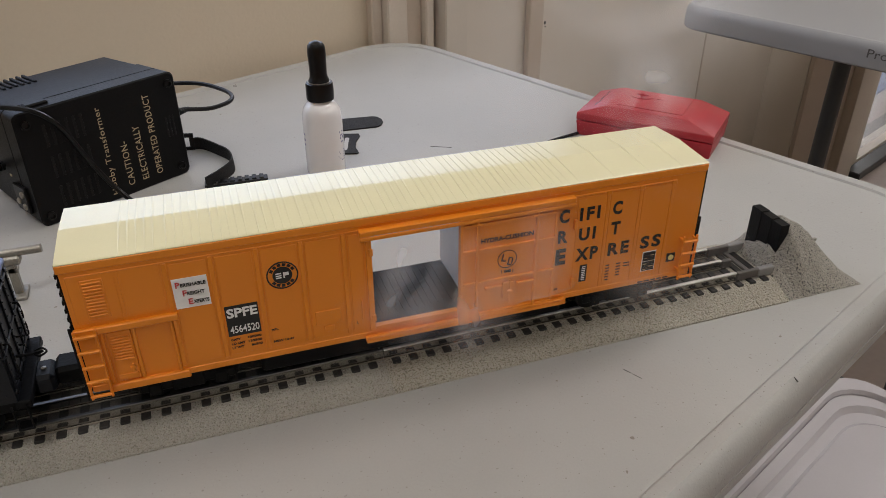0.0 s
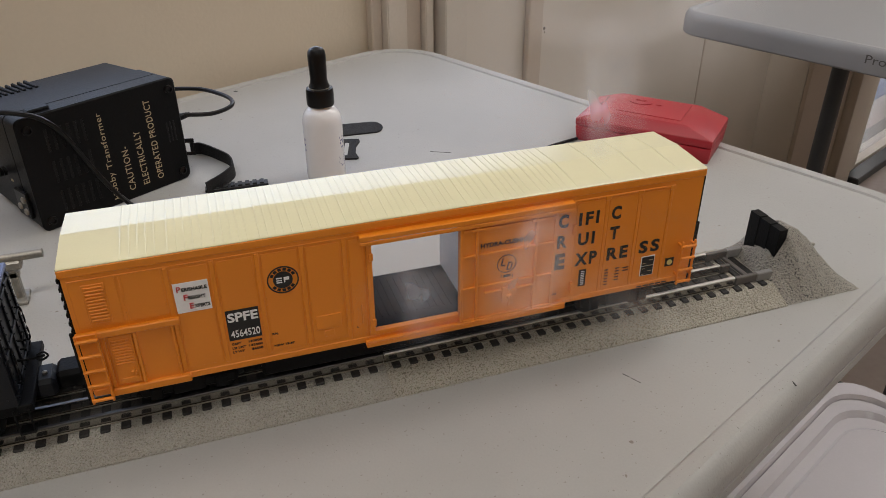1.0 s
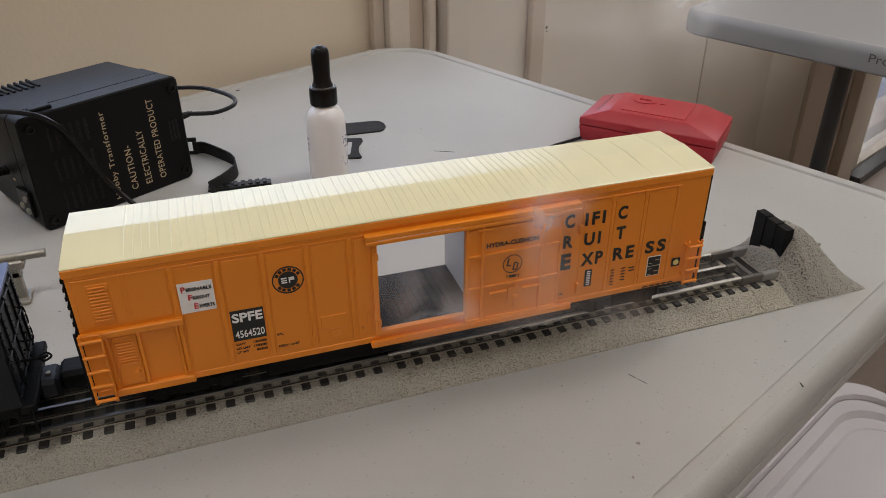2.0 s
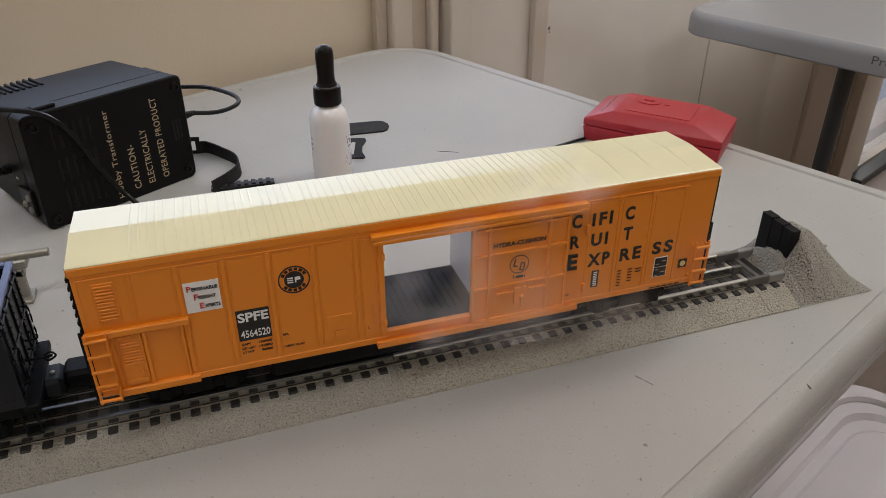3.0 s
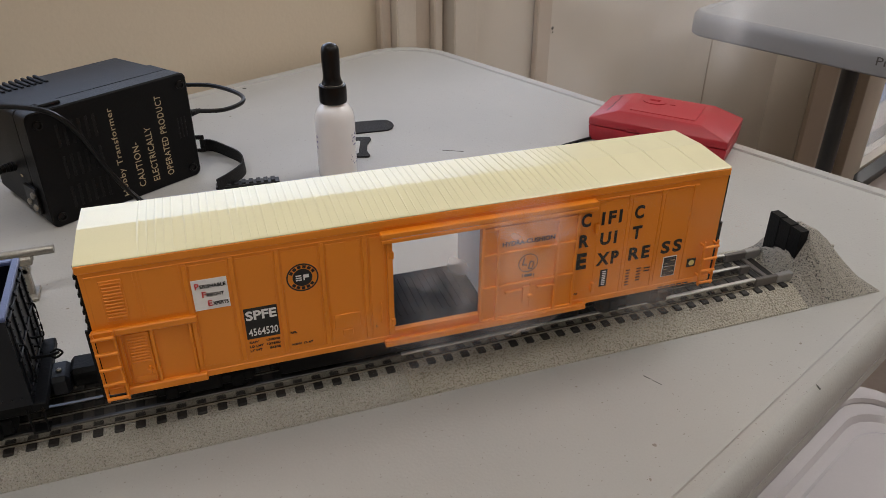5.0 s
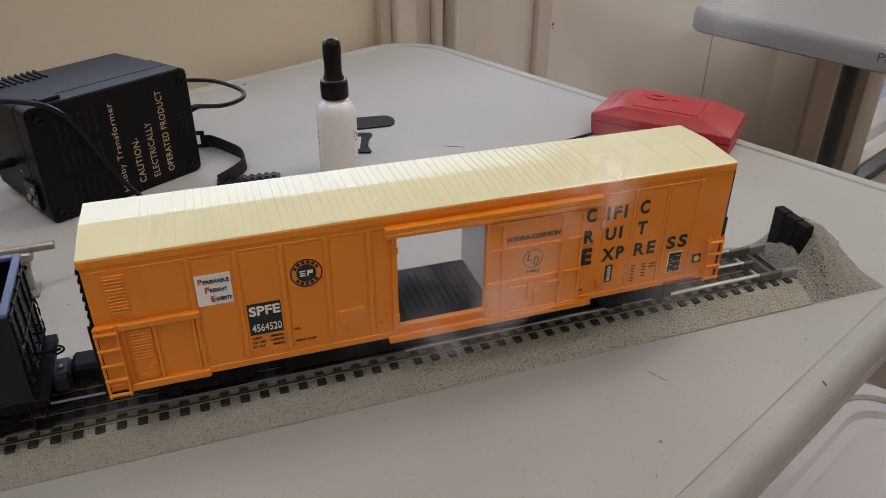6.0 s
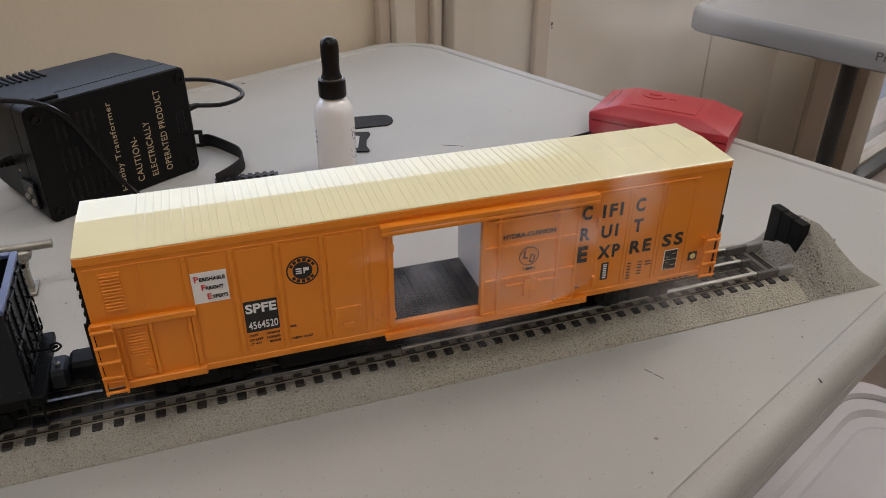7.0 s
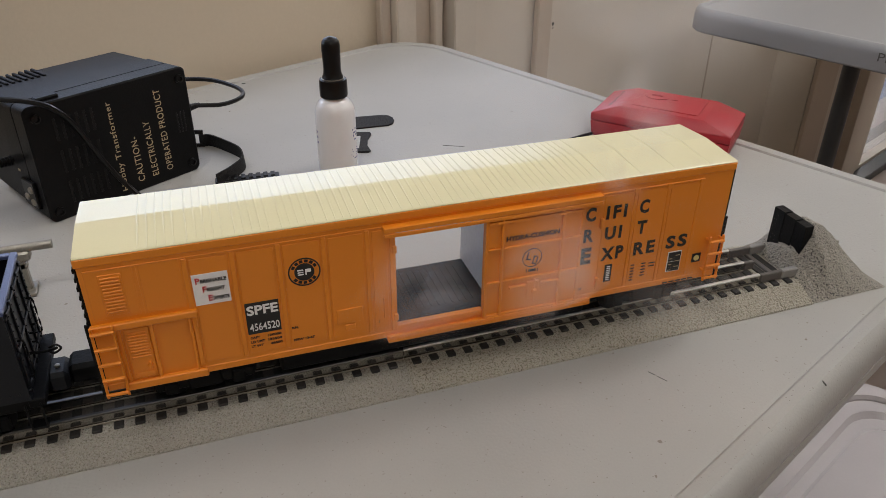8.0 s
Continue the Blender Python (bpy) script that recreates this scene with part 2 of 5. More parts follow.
def rounded(w, d, r, steps=6, cx=0.0, cy=0.0):
    pts = []
    for sx, sy, a0 in ((1, 1, 0), (-1, 1, 90), (-1, -1, 180), (1, -1, 270)):
        for k in range(steps + 1):
            a = radians(a0 + 90 * k / steps)
            pts.append((cx + sx * (w / 2 - r) + r * math.cos(a), cy + sy * (d / 2 - r) + r * math.sin(a)))
    return pts


def letters(name, text, w, h, m, mat, parent, bold=0.0, label="", thick=0.0002, gap=1.0):
    """Writing as a thin mesh fitted into w by h metres; m places its lower left corner, x along the line."""
    cu = bpy.data.curves.new(name, "FONT")
    cu.body, cu.size, cu.extrude, cu.offset, cu.resolution_u = text, 1.0, 0.0, bold, 3
    cu.space_character = gap
    tmp = bpy.data.objects.new(name, cu)
    scene.collection.objects.link(tmp)
    dg = bpy.context.evaluated_depsgraph_get()
    me = bpy.data.meshes.new_from_object(tmp.evaluated_get(dg))
    bpy.data.objects.remove(tmp)
    co = np.array([v.co[:] for v in me.vertices])
    lo, hi = co.min(0), co.max(0)
    sx, sy = w / (hi[0] - lo[0]), h / (hi[1] - lo[1])
    me.transform(Matrix.Diagonal((sx, sy, 1, 1)) @ Matrix.Translation((-lo[0], -lo[1], 0)))
    bm = bmesh.new()
    bm.from_mesh(me)
    bpy.data.meshes.remove(me)
    top = bmesh.ops.extrude_face_region(bm, geom=bm.faces[:])
    bmesh.ops.translate(bm, vec=(0, 0, thick), verts=[g for g in top["geom"] if isinstance(g, bmesh.types.BMVert)])
    bm.transform(m)
    return part(name, bm, mat, parent, label)


# ---- the room ----
ROOM = Matrix.Rotation(radians(TURN), 4, "Z")
WV = 0.497                    # the wall's face, behind the table
WJ = 0.395                    # where it stands forward, round the glazed door


def room_part(name, rows, mat, parent, bevel=0.0, label=""):
    return part(name, boxes(rows, bevel, ROOM), mat, parent, label)


def structure(name, label, category, rows, mat):
    ob = lone(name, boxes(rows, 0.0, ROOM), mat, label, category, "structure")
    return ob


def room():
    structure("floor", "brown-grey vinyl floor of a meeting room", "floor", [(-3, 4.6, -4, WV + 0.12, -0.1, 0)], FLOOR)
    structure("ceiling", "off-white ceiling boards", "ceiling", [(-3, 4.6, -4, WV + 0.12, 2.6, 2.7)], CEIL)
    structure("wall_north_tan", "tan painted wall behind the table, with an added low window out of view", "wall",
              [(-3, -0.2, WV, WV + 0.1, 0, 2.6), (-0.2, 0.62, WV, WV + 0.1, 0, 0.905), (-0.2, 0.62, WV, WV + 0.1, 1.145, 2.6)], WALL)
    structure("wall_north_cream", "cream painted wall with scuffs, beside a glazed door", "wall",
              [(0.62, 1.05, WV, WV + 0.1, 0, 0.905), (0.62, 1.05, WV, WV + 0.1, 1.145, 2.6), (1.05, 1.87, WV, WV + 0.1, 0, 2.6), (1.87, 2.36, WJ, WV + 0.1, 0, 2.6), (2.36, 3.2, WJ, WV + 0.1, 2.1, 2.6), (3.2, 4.6, WJ, WV + 0.1, 0, 2.6)], WALL_B)
    structure("wall_south", "tan painted wall", "wall", [(-3, 4.6, -4.1, -4, 0, 2.6)], WALL)
    structure("wall_west", "tan painted wall", "wall", [(-3.1, -3, -4, WV + 0.12, 0, 2.6)], WALL)
    structure("wall_east", "cream painted wall", "wall", [(4.6, 4.7, -4, WV + 0.12, 0, 2.6)], WALL_B)
    # upright trim boards on the wall
    trims = [(0.571, 0.590, 0.014, TRIM), (0.590, 0.626, 0.026, TRIM_L), (0.626, 0.664, 0.012, TRIM), (0.664, 0.680, 0.022, TRIM_L),
             (0.680, 0.692, 0.010, TRIM), (0.692, 0.738, 0.034, WALL_B), (0.904, 0.940, 0.012, TRIM), (1.871, 1.999, 0.012, TRIM),
             (2.183, 2.299, 0.03, TRIM_L), (2.299, 2.355, 0.012, TRIM)]
    for u0, u1, d, mat in trims:
        top = 2.58
        face = WJ if u0 > 1.8 else WV
        ob = lone("trim", boxes([(u0, u1 - 0.0005, face - d, face - 0.0005, 0.0, 0.902 if 0.56 < u0 < 1.0 else top)], 0.002, ROOM), mat,
                  "painted upright trim board on the wall", "trim", "structure", "wall trim boards")
    lone("panel_joint", boxes([(1.517, 1.5215, WV - 0.0012, WV + 0.001, 0.1, 2.5)], 0, ROOM), TRIM, "thin dark joint between wall panels", "wall joint", "structure")
    lone("baseboard", boxes([(0.75, 1.865, WV - 0.012, WV - 0.0005, 0.0, 0.09)], 0.002, ROOM), TRIM, "brown painted baseboard", "baseboard", "structure")
    # small marks on the wall
    for u, z, r in ((0.957, 0.697, 0.0032), (0.958, 0.690, 0.0016)):
        lone("wall_mark", made(lathe, [(r, 0), (r * 0.6, 0.0008)], 0, 0, 9, ROOM @ Matrix.Translation((u, WV - 0.0003, z)) @ Matrix.Rotation(radians(90), 4, "X")),
             SCUFF, "small dark scuff on the cream wall", "scuff", "structure", "scuffs on the wall")
    # low window over the table, added out of view to hold the glare lamp
    w = thing("glare_window", "added low window with pale frame, out of view, for the roof glare", "window", *at_room(0.42, WV + 0.05, 0.905), TURN, kind="structure")
    room_part("glare_window_frame", [(-0.2, 1.05, WV + 0.03, WV + 0.06, 0.905, 0.915), (-0.2, 1.05, WV + 0.03, WV + 0.06, 1.135, 1.145),
                               (-0.2, -0.188, WV + 0.03, WV + 0.06, 0.915, 1.135), (1.038, 1.05, WV + 0.03, WV + 0.06, 0.915, 1.135)], TRIM_L, w)
    pane = room_part("pane", [(-0.188, 1.038, WV + 0.043, WV + 0.047, 0.915, 1.135)], GLASS, w)
    pane.visible_shadow = False
    # glazed door
    d = thing("door_1", "closed glazed door with a pale frame", "door", *at_room(2.78, WJ + 0.04, 0), TURN, kind="structure")
    room_part("door_frame", [(2.36, 2.39, WJ - 0.01, WJ + 0.05, 0.0, 2.1), (3.14, 3.2, WJ - 0.01, WJ + 0.05, 0.0, 2.1),
                             (2.39, 3.14, WJ - 0.01, WJ + 0.05, 0.0, 0.03), (2.39, 3.14, WJ - 0.01, WJ + 0.05, 2.02, 2.1)], TRIM_L, d)
    pane = room_part("pane", [(2.39, 3.14, WJ + 0.018, WJ + 0.022, 0.03, 2.02)], GLASS, d)
    pane.visible_shadow = False
    room_part("threshold", [(2.30, 3.25, WJ - 0.06, WJ - 0.012, 0.0, 0.025)], STEEL_DK, d, 0.004, "dark threshold")
    # outside
    lone("ground", boxes([(-60, 60, WV + 0.12, 80, -0.25, -0.15)], 0, ROOM), SNOW, "snow-covered ground outside the door", "ground", "structure")
    step = thing("doorstep", "snowy grey boards of a doorstep outside", "doorstep", *at_room(3.2, WV + 0.6, -0.15), TURN)
    for k in range(5):
        room_part("plank", [(2.3, 4.6, WV + 0.14 + 0.22 * k, WV + 0.335 + 0.22 * k, -0.15, -0.02)], SNOW if k % 2 else SIDING, step, 0.006)
    fence = thing("fence", "blue-grey board fence in the shade outside", "fence", *at_room(3.2, WV + 1.6, -0.15), TURN)
    for k in range(9):
        room_part("board", [(1.8, 6.5, WV + 1.6, WV + 1.625, -0.1 + 0.16 * k, 0.052 + 0.16 * k)], SIDING, fence, 0.006)
    # fittings for all lamps, with the added fill lamp at the right
    for u, v, _ in ceiling_spots():
        f = thing("ceiling_light", "unseen rectangular ceiling light with a lit diffuser", "ceiling light", *at_room(u, v, 2.54), TURN, "ceiling lights")
        room_part("frame", [(u - 0.62, u + 0.62, v - 0.3, v - 0.26, 2.54, 2.6), (u - 0.62, u + 0.62, v + 0.26, v + 0.3, 2.54, 2.6),
                            (u - 0.62, u - 0.58, v - 0.26, v + 0.26, 2.54, 2.6), (u + 0.58, u + 0.62, v - 0.26, v + 0.26, 2.54, 2.6)], TRIM_L, f)
        room_part("diffuser", [(u - 0.58, u + 0.58, v - 0.26, v + 0.26, 2.56, 2.58)], TUBE, f)


room()


# ---- folding tables ----
def table_top(bm, w, d, r, z, m, drop, lip=0.0175, groove=0.0016):
    """A blow-moulded top: a raised lip, a rounded edge and a skirt with a parting line."""
    rows = [(lip + 0.0016, 0.0), (lip, 0.0017), (lip - 0.0012, 0.0021), (0.0098, 0.0024), (0.0088, 0.0025), (0.0074, 0.0019), (0.0046, 0.0000), (0.0018, -0.0042), (0.0004, -0.009), (0.0, -0.013), (0.0, -drop * 0.57),
            (groove, -drop * 0.585), (groove, -drop * 0.625), (0.0, -drop * 0.64), (0.0, -drop + 0.003), (0.003, -drop), (0.03, -drop)]
    rings = []
    for inset, dz in rows:
        rings.append([bm.verts.new(m @ Vector((a, b, z + dz))) for a, b in rounded(w - 2 * inset, d - 2 * inset, max(0.004, r - inset), 10)])
    n = len(rings[0])
    for a, b in zip(rings, rings[1:]):
        for i in range(n):
            bm.faces.new((a[i], b[i], b[(i + 1) % n], a[(i + 1) % n]))
    bm.faces.new(rings[0])
    bm.faces.new(rings[-1][::-1])


def folding_table(label, m, w, d, z, mat, drop, legs, r=0.07, inset=0.11, groove=0.0016):
    o = m @ Vector((0, 0, 0))
    rz = math.degrees(m.to_euler().z)
    t = thing("folding_table", label, "table", o.x, o.y, 0.0, rz)
    part("tabletop", made(table_top, w, d, r, z, m, drop, 0.0175, groove), mat, t)
    for a in legs:
        for s in (-1, 1):
            bm = bmesh.new()
            rod(bm, m @ Vector((a, s * (d / 2 - inset), 0.0)), m @ Vector((a, s * (d / 2 - inset), z - drop + 0.002)), 0.014, 14)
            part("leg", bm, STEEL_DK, t)
        bm = bmesh.new()
        rod(bm, m @ Vector((a, -(d / 2 - inset), 0.06)), m @ Vector((a, (d / 2 - inset), 0.06)), 0.011, 12)
        part("crossbar", bm, STEEL_DK, t)
    return t


NEAR_M = ROOM @ Matrix.Translation((0.625 - 0.915, 0.11, 0))
folding_table("speckled light grey moulded plastic folding table", NEAR_M, 1.83, 0.744, T, TABLE, 0.034, (-0.6, 0.45), 0.085)
FAR_M = ROOM @ Matrix.Translation((1.148 + 0.61, 0.360 - 0.38, 0))
far_table = folding_table("darker grey plastic folding table with handwriting on its edge", FAR_M, 1.22, 0.76, 0.720, TABLE_FAR, 0.038, (-0.508, 0.50), 0.045, 0.262, 0.0)


# ---- track ----
def roadbed(bm, x0, x1):
    prof = [(-0.0408, 0.0), (-0.0408, 0.0011), (-0.0255, 0.0078), (-0.0225, 0.0088), (0.0225, 0.0088), (0.0255, 0.0078), (0.0408, 0.0011), (0.0408, 0.0)]
    prism(bm, prof, lambda a, b, d: Vector((x0 + d, a, T + b)), x1 - x0)


def rail(bm, x0, x1, y, foot=True):
    prof = [(-0.0008, 0.0150), (-0.0008, 0.0100), (-0.0014, 0.0098), (-0.0014, 0.0096),
            (0.0014, 0.0096), (0.0014, 0.0098), (0.0008, 0.0100), (0.0008, 0.0150)]
    prism(bm, prof, lambda a, b, d: Vector((x0 + d, y + a, T + b)), x1 - x0)


def rail_head(bm, x0, x1, y):
    prof = [(-0.0009, 0.0165), (-0.0012, 0.0162), (-0.0012, 0.0154), (-0.0005, 0.0149), (0.0005, 0.0149), (0.0012, 0.0154), (0.0012, 0.0162), (0.0009, 0.0165)]
    prism(bm, prof, lambda a, b, d: Vector((x0 + d, y + a, T + b)), x1 - x0)


RAILS = (-0.0170, 0.0, 0.0170)


def track_section(x0, x1, mat, label, first, count, rail_end=None):
    t = thing("track_section", label, "model track", (x0 + x1) / 2, 0, T, group="track sections")
    part("roadbed", made(roadbed, x0 + 0.0002, x1 - 0.0002), mat, t)
    for y in RAILS:
        # left sections take the steel with the painted-in dark reflection
        r = part("rail", made(rail_head, x0 + 0.0003, (rail_end or x1) - 0.0003, y), RAIL if x0 > 0.1 else RAIL_DARK, t, "steel rail")
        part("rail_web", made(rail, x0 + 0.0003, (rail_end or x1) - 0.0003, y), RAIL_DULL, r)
        for s in (-1, 1):
            part("rail_foot", boxes([(x0 + 0.0004, (rail_end or x1) - 0.0004, min(y + s * 0.0013, y + s * 0.0019), max(y + s * 0.0013, y + s * 0.0019), T + 0.0096, T + 0.0104)]), FOOT, r)
    part("centre_bed", boxes([(x0 + 0.0004, x1 - 0.0004, -0.0172, 0.0172, T + 0.0080, T + 0.0092)]), BED, t, "dark brown-grey bed between the rails")
    bm = made(box, -0.0026, 0.0026, -0.0238, 0.0238, T + 0.0072, T + 0.0098, 0.0005)
    tie_mesh = mesh_of("tie", bm, TIE)
    tie_mesh.transform(Matrix.Translation((0, 0, -T)))
    for k in range(count):
        o = new("tie", tie_mesh)
        o.parent = t
        o.location = (first + 0.01085 * k - (x0 + x1) / 2 + random.uniform(-0.0001, 0.0001), random.uniform(-0.0002, 0.0002), 0)
    return t


# left part of the line, the straight under the car, and the piece under the bumper
track_section(-0.352, -0.098, BALLAST_A, "warm grey roadbed model track section with three rails", -0.3445, 23)
track_section(-0.098, 0.157, BALLAST_A, "warm grey roadbed model track section with three rails", -0.0895, 23)
track_section(0.157, 0.418, BALLAST_B, "tan-grey roadbed model track section with three rails", 0.1640, 24, 0.413)


def mound_height(x, y):
    """Height of the earth heap at the end of the track."""
    a = 0.50 * min(1.0, max(0.0, (x - 0.4335) / 0.013)) + 0.50 * min(1.0, max(0.0, (x - 0.4490) / 0.009))
    b = min(1.0, max(0.0, (0.5065 - x) / 0.046))
    c = min(1.0, max(0.0, (0.0405 - abs(y)) / 0.036))
    h = 0.0425 * a * (0.35 * b + 0.65 * math.sin(math.pi * b / 2)) * (0.55 * c + 0.45 * math.sin(math.pi * c / 2))
    return h + 0.0012 * noise.noise((x * 160, y * 160, 3.1)) * min(1, h / 0.004)


def mound():
    t = thing("track_bumper", "speckled earth-heap track bumper with black timber stop", "track bumper", 0.465, 0, T)
    bm = bmesh.new()
    prism(bm, [(-0.0408, 0.0), (-0.0408, 0.0011), (-0.0255, 0.0078), (-0.0225, 0.0088), (0.0225, 0.0088), (0.0255, 0.0078), (0.0408, 0.0011), (0.0408, 0.0)],
          lambda a, b, d: Vector((0.4184 + d, a, T + b)), 0.024)
    part("roadbed", bm, BALLAST_B, t)
    bm = bmesh.new()
    nx, ny = 56, 60
    grid = [[None] * (ny + 1) for _ in range(nx + 1)]
    for i in range(nx + 1):
        for j in range(ny + 1):
            x, y = 0.430 + 0.0765 * i / nx, -0.0405 + 0.081 * j / ny
            grid[i][j] = bm.verts.new((x, y, T + max(0.0003, mound_height(x, y))))
    for i in range(nx):
        for j in range(ny):
            bm.faces.new((grid[i][j], grid[i + 1][j], grid[i + 1][j + 1], grid[i][j + 1]))
    part("earth_mound", bm, MOUND, t, "grey earth heap with black specks")
    # three upright timbers, each a little lower
    for k, (y0, y1, top) in enumerate(((0.0095, 0.0200, 0.0445), (-0.0010, 0.0094, 0.0437), (-0.0110, -0.0011, 0.0430))):
        part("timber", made(box, 0.4490 + 0.0005 * k, 0.4560 + 0.0005 * k, y0, y1, T + 0.010, T + top, 0.0002), BLACK_P, t, "black timber")
    for y in (-0.017, 0.017):
        part("plastic_rail", boxes([(0.4135, 0.440, y - 0.0016, y + 0.0016, T + 0.0096, T + 0.0160)], 0.0005), RAIL_P, t, "grey-brown plastic rail")
        part("rail_stub", boxes([(0.431, 0.444, y - 0.0022, y + 0.0022, T + 0.0095, T + 0.0162)], 0.0006), STUB, t)
    part("plastic_rail", boxes([(0.4135, 0.4215, -0.0016, 0.0016, T + 0.0096, T + 0.0158)], 0.0005), RAIL_P, t, "grey-brown plastic rail")
    part("crosspiece", boxes([(0.4275, 0.4315, -0.0165, 0.0165, T + 0.0085, T + 0.0108)], 0.0005), RAIL_P, t)
    part("pin", boxes([(0.497, 0.506, 0.007, 0.0095, T + 0.010, T + 0.0125)], 0.0005), NICKEL, t)
    bm = made(box, -0.0026, 0.0026, -0.0238, 0.0238, 0.0072, 0.0098, 0.0005)
    me = mesh_of("tie", bm, TIE)
    for x in (0.4240, 0.4350):
        o = new("tie", me)
        o.parent = t
        o.location = (x - 0.465, 0, 0)


mound()
# ---- refrigerator boxcar ----
FY = -0.032                   # the face of the near side
FB = 0.0288                   # the face of the far side
L = 0.3575


def S(x0, x1, y0, y1, z0, z1):
    return (x0, x1, y0, y1, T + z0, T + z1)


def face_text(name, text, x, z, w, h, mat, parent, bold=0.02, proud=0.0, label="", gap=1.0):
    return letters(name, text, w, h, Matrix.Translation((x, FY - 0.0004 - proud, T + z)) @ Matrix.Rotation(radians(90), 4, "X"), mat, parent, bold, label, gap=gap)


def disc(bm, x, z, r0, r1, y, steps=36, thick=0.0003):
    """A flat ring on the near side."""
    a = [[bm.verts.new((x + r * math.cos(2 * math.pi * i / steps), yy, T + z + r * math.sin(2 * math.pi * i / steps))) for i in range(steps)]
         for r, yy in ((r1, y), (r1, y - thick), (max(r0, 1e-5), y - thick), (max(r0, 1e-5), y))]
    for p, q in zip(a, a[1:]):
        for i in range(steps):
            bm.faces.new((p[i], p[(i + 1) % steps], q[(i + 1) % steps], q[i]))


def boxcar():
    c = thing("model_boxcar", "orange model refrigerator boxcar with cream roof and open door", "model train", 0.18, 0, T + 0.0165)
    # shell
    w = 0.0018
    part("side", boxes([S(0, 0.1505, FY, FY + w, 0.041, 0.1125), S(0.2015, L, FY, FY + w, 0.041, 0.1125),
                        S(0.1505, 0.2015, FY, FY + w, 0.1045, 0.1125), S(0.1505, 0.2015, FY, FY + w, 0.041, 0.0455)]), ORANGE, c)
    part("side", boxes([S(0, 0.1505, FB - w, FB, 0.041, 0.1125), S(0.2113, L, FB - w, FB, 0.041, 0.1125),
                        S(0.1505, 0.2113, FB - w, FB, 0.1045, 0.1125), S(0.1505, 0.2113, FB - w, FB, 0.0386, 0.0400)]), ORANGE, c)
    for y0, y1 in ((FY - 0.0007, FY + 0.001), (FB - 0.002, FB - 0.0003)):
        part("eave_band", boxes([S(-0.001, L + 0.001, y0, y1, 0.1115, 0.1163)], 0.0006), ORANGE, c)
        part("sill", boxes([S(0, L, y0 + 0.0003, y1, 0.0384, 0.0425)], 0.0004), ORANGE, c)
    for x0, s in ((0.0, -1), (L, 1)):
        e = part("end_wall", boxes([S(min(x0 + s * 0.0014, x0 - s * 0.0016), max(x0 + s * 0.0014, x0 - s * 0.0016), FY + 0.0019 - 0.0014 * (s > 0), FB - 0.002, 0.038, 0.1155)]), BLACK_P, c, "black ribbed end wall")
        for k in range(14):
            z = 0.043 + 0.005 * k
            part("end_rib", boxes([S(min(x0 + s * 0.0012, x0 + s * 0.0022), max(x0 + s * 0.0012, x0 + s * 0.0022), FY + 0.0010, FB - 0.0010, z, z + 0.0028)], 0.0005), BLACK_P, e)
        part("end_ladder", boxes([S(min(x0 + s * 0.0012, x0 + s * 0.0035), max(x0 + s * 0.0012, x0 + s * 0.0035), FY + 0.001, FY + 0.0022, 0.036, 0.079),
                                  S(min(x0 + s * 0.0012, x0 + s * 0.0035), max(x0 + s * 0.0012, x0 + s * 0.0035), FY + 0.010, FY + 0.0112, 0.036, 0.079)]
                                 + [S(min(x0 + s * 0.002, x0 + s * 0.0032), max(x0 + s * 0.002, x0 + s * 0.0032), FY + 0.001, FY + 0.0112, 0.044 + 0.009 * k, 0.0452 + 0.009 * k) for k in range(4)]), BLACK_P, c)
    # roof
    bm = bmesh.new()
    prism(bm, [(-0.0322, 0.1157), (-0.0324, 0.1166), (-0.0315, 0.1170), (0.0, 0.1188), (0.0281, 0.1169), (0.0286, 0.1164), (0.0286, 0.1157)], lambda a, b, d: Vector((-0.0008 + d, a, T + b)), L + 0.0016)
    roof = part("roof", bm, ROOF, c, "cream ribbed plastic roof", crisp=2)
    def rib(x, wd, h):
        b = bmesh.new()
        rows = [[b.verts.new((x + wd * f, y, T + z - 0.00005 + h * g)) for y, z in ((-0.0318, 0.1168), (0.0, 0.1188), (0.0281, 0.1168))] for f, g in ((0, 0), (0.5, 1), (1, 0))]
        for p, q in zip(rows, rows[1:]):
            for i in range(2):
                b.faces.new((p[i], p[i + 1], q[i + 1], q[i]))
        return b
    for k in range(15):
        x = 0.0270 + 0.0223 * k
        part("roof_seam", rib(x, 0.0020, 0.00036), ROOF, roof, crisp=2)
        if k < 11:
            for j in range(4):
                part("roof_rib", rib(x + 0.0020 + 0.0040 * (j + 0.55), 0.0021, 0.00032), ROOF, roof, crisp=2)
    # inside
    part("deck", boxes([S(0.03, 0.33, FY + w, FB - w - 0.0002, 0.0405, 0.0438)]), DECK, c, "dark ribbed deck inside the car")
    for k in range(12):
        x = 0.154 + 0.0043 * k
        part("deck_rib", boxes([S(x, x + 0.0008, -0.018, 0.021, 0.0437, 0.0443)]), DECK, c)
    part("bulkhead", boxes([S(0.2096, 0.2112, FY + w, FB - 0.0002, 0.0438, 0.1044)]), INNER, c, "white inner wall")
    part("bulkhead", boxes([S(0.0900, 0.0916, FY + w, FB - w, 0.0438, 0.1150)]), INNER, c, "white inner wall")
    part("ceiling_liner", boxes([S(0.0916, 0.2096, FY + w, FB - w, 0.1150, 0.1157)]), INNER, c)
    part("side_liner", boxes([S(0.0916, 0.1505, FB - w - 0.001, FB - w, 0.0438, 0.1150)]), INNER, c, "white inner wall")
    # stiles and panels on the near side
    edges = [0.0245, 0.0468, 0.0690, 0.0913, 0.1140, 0.1365]
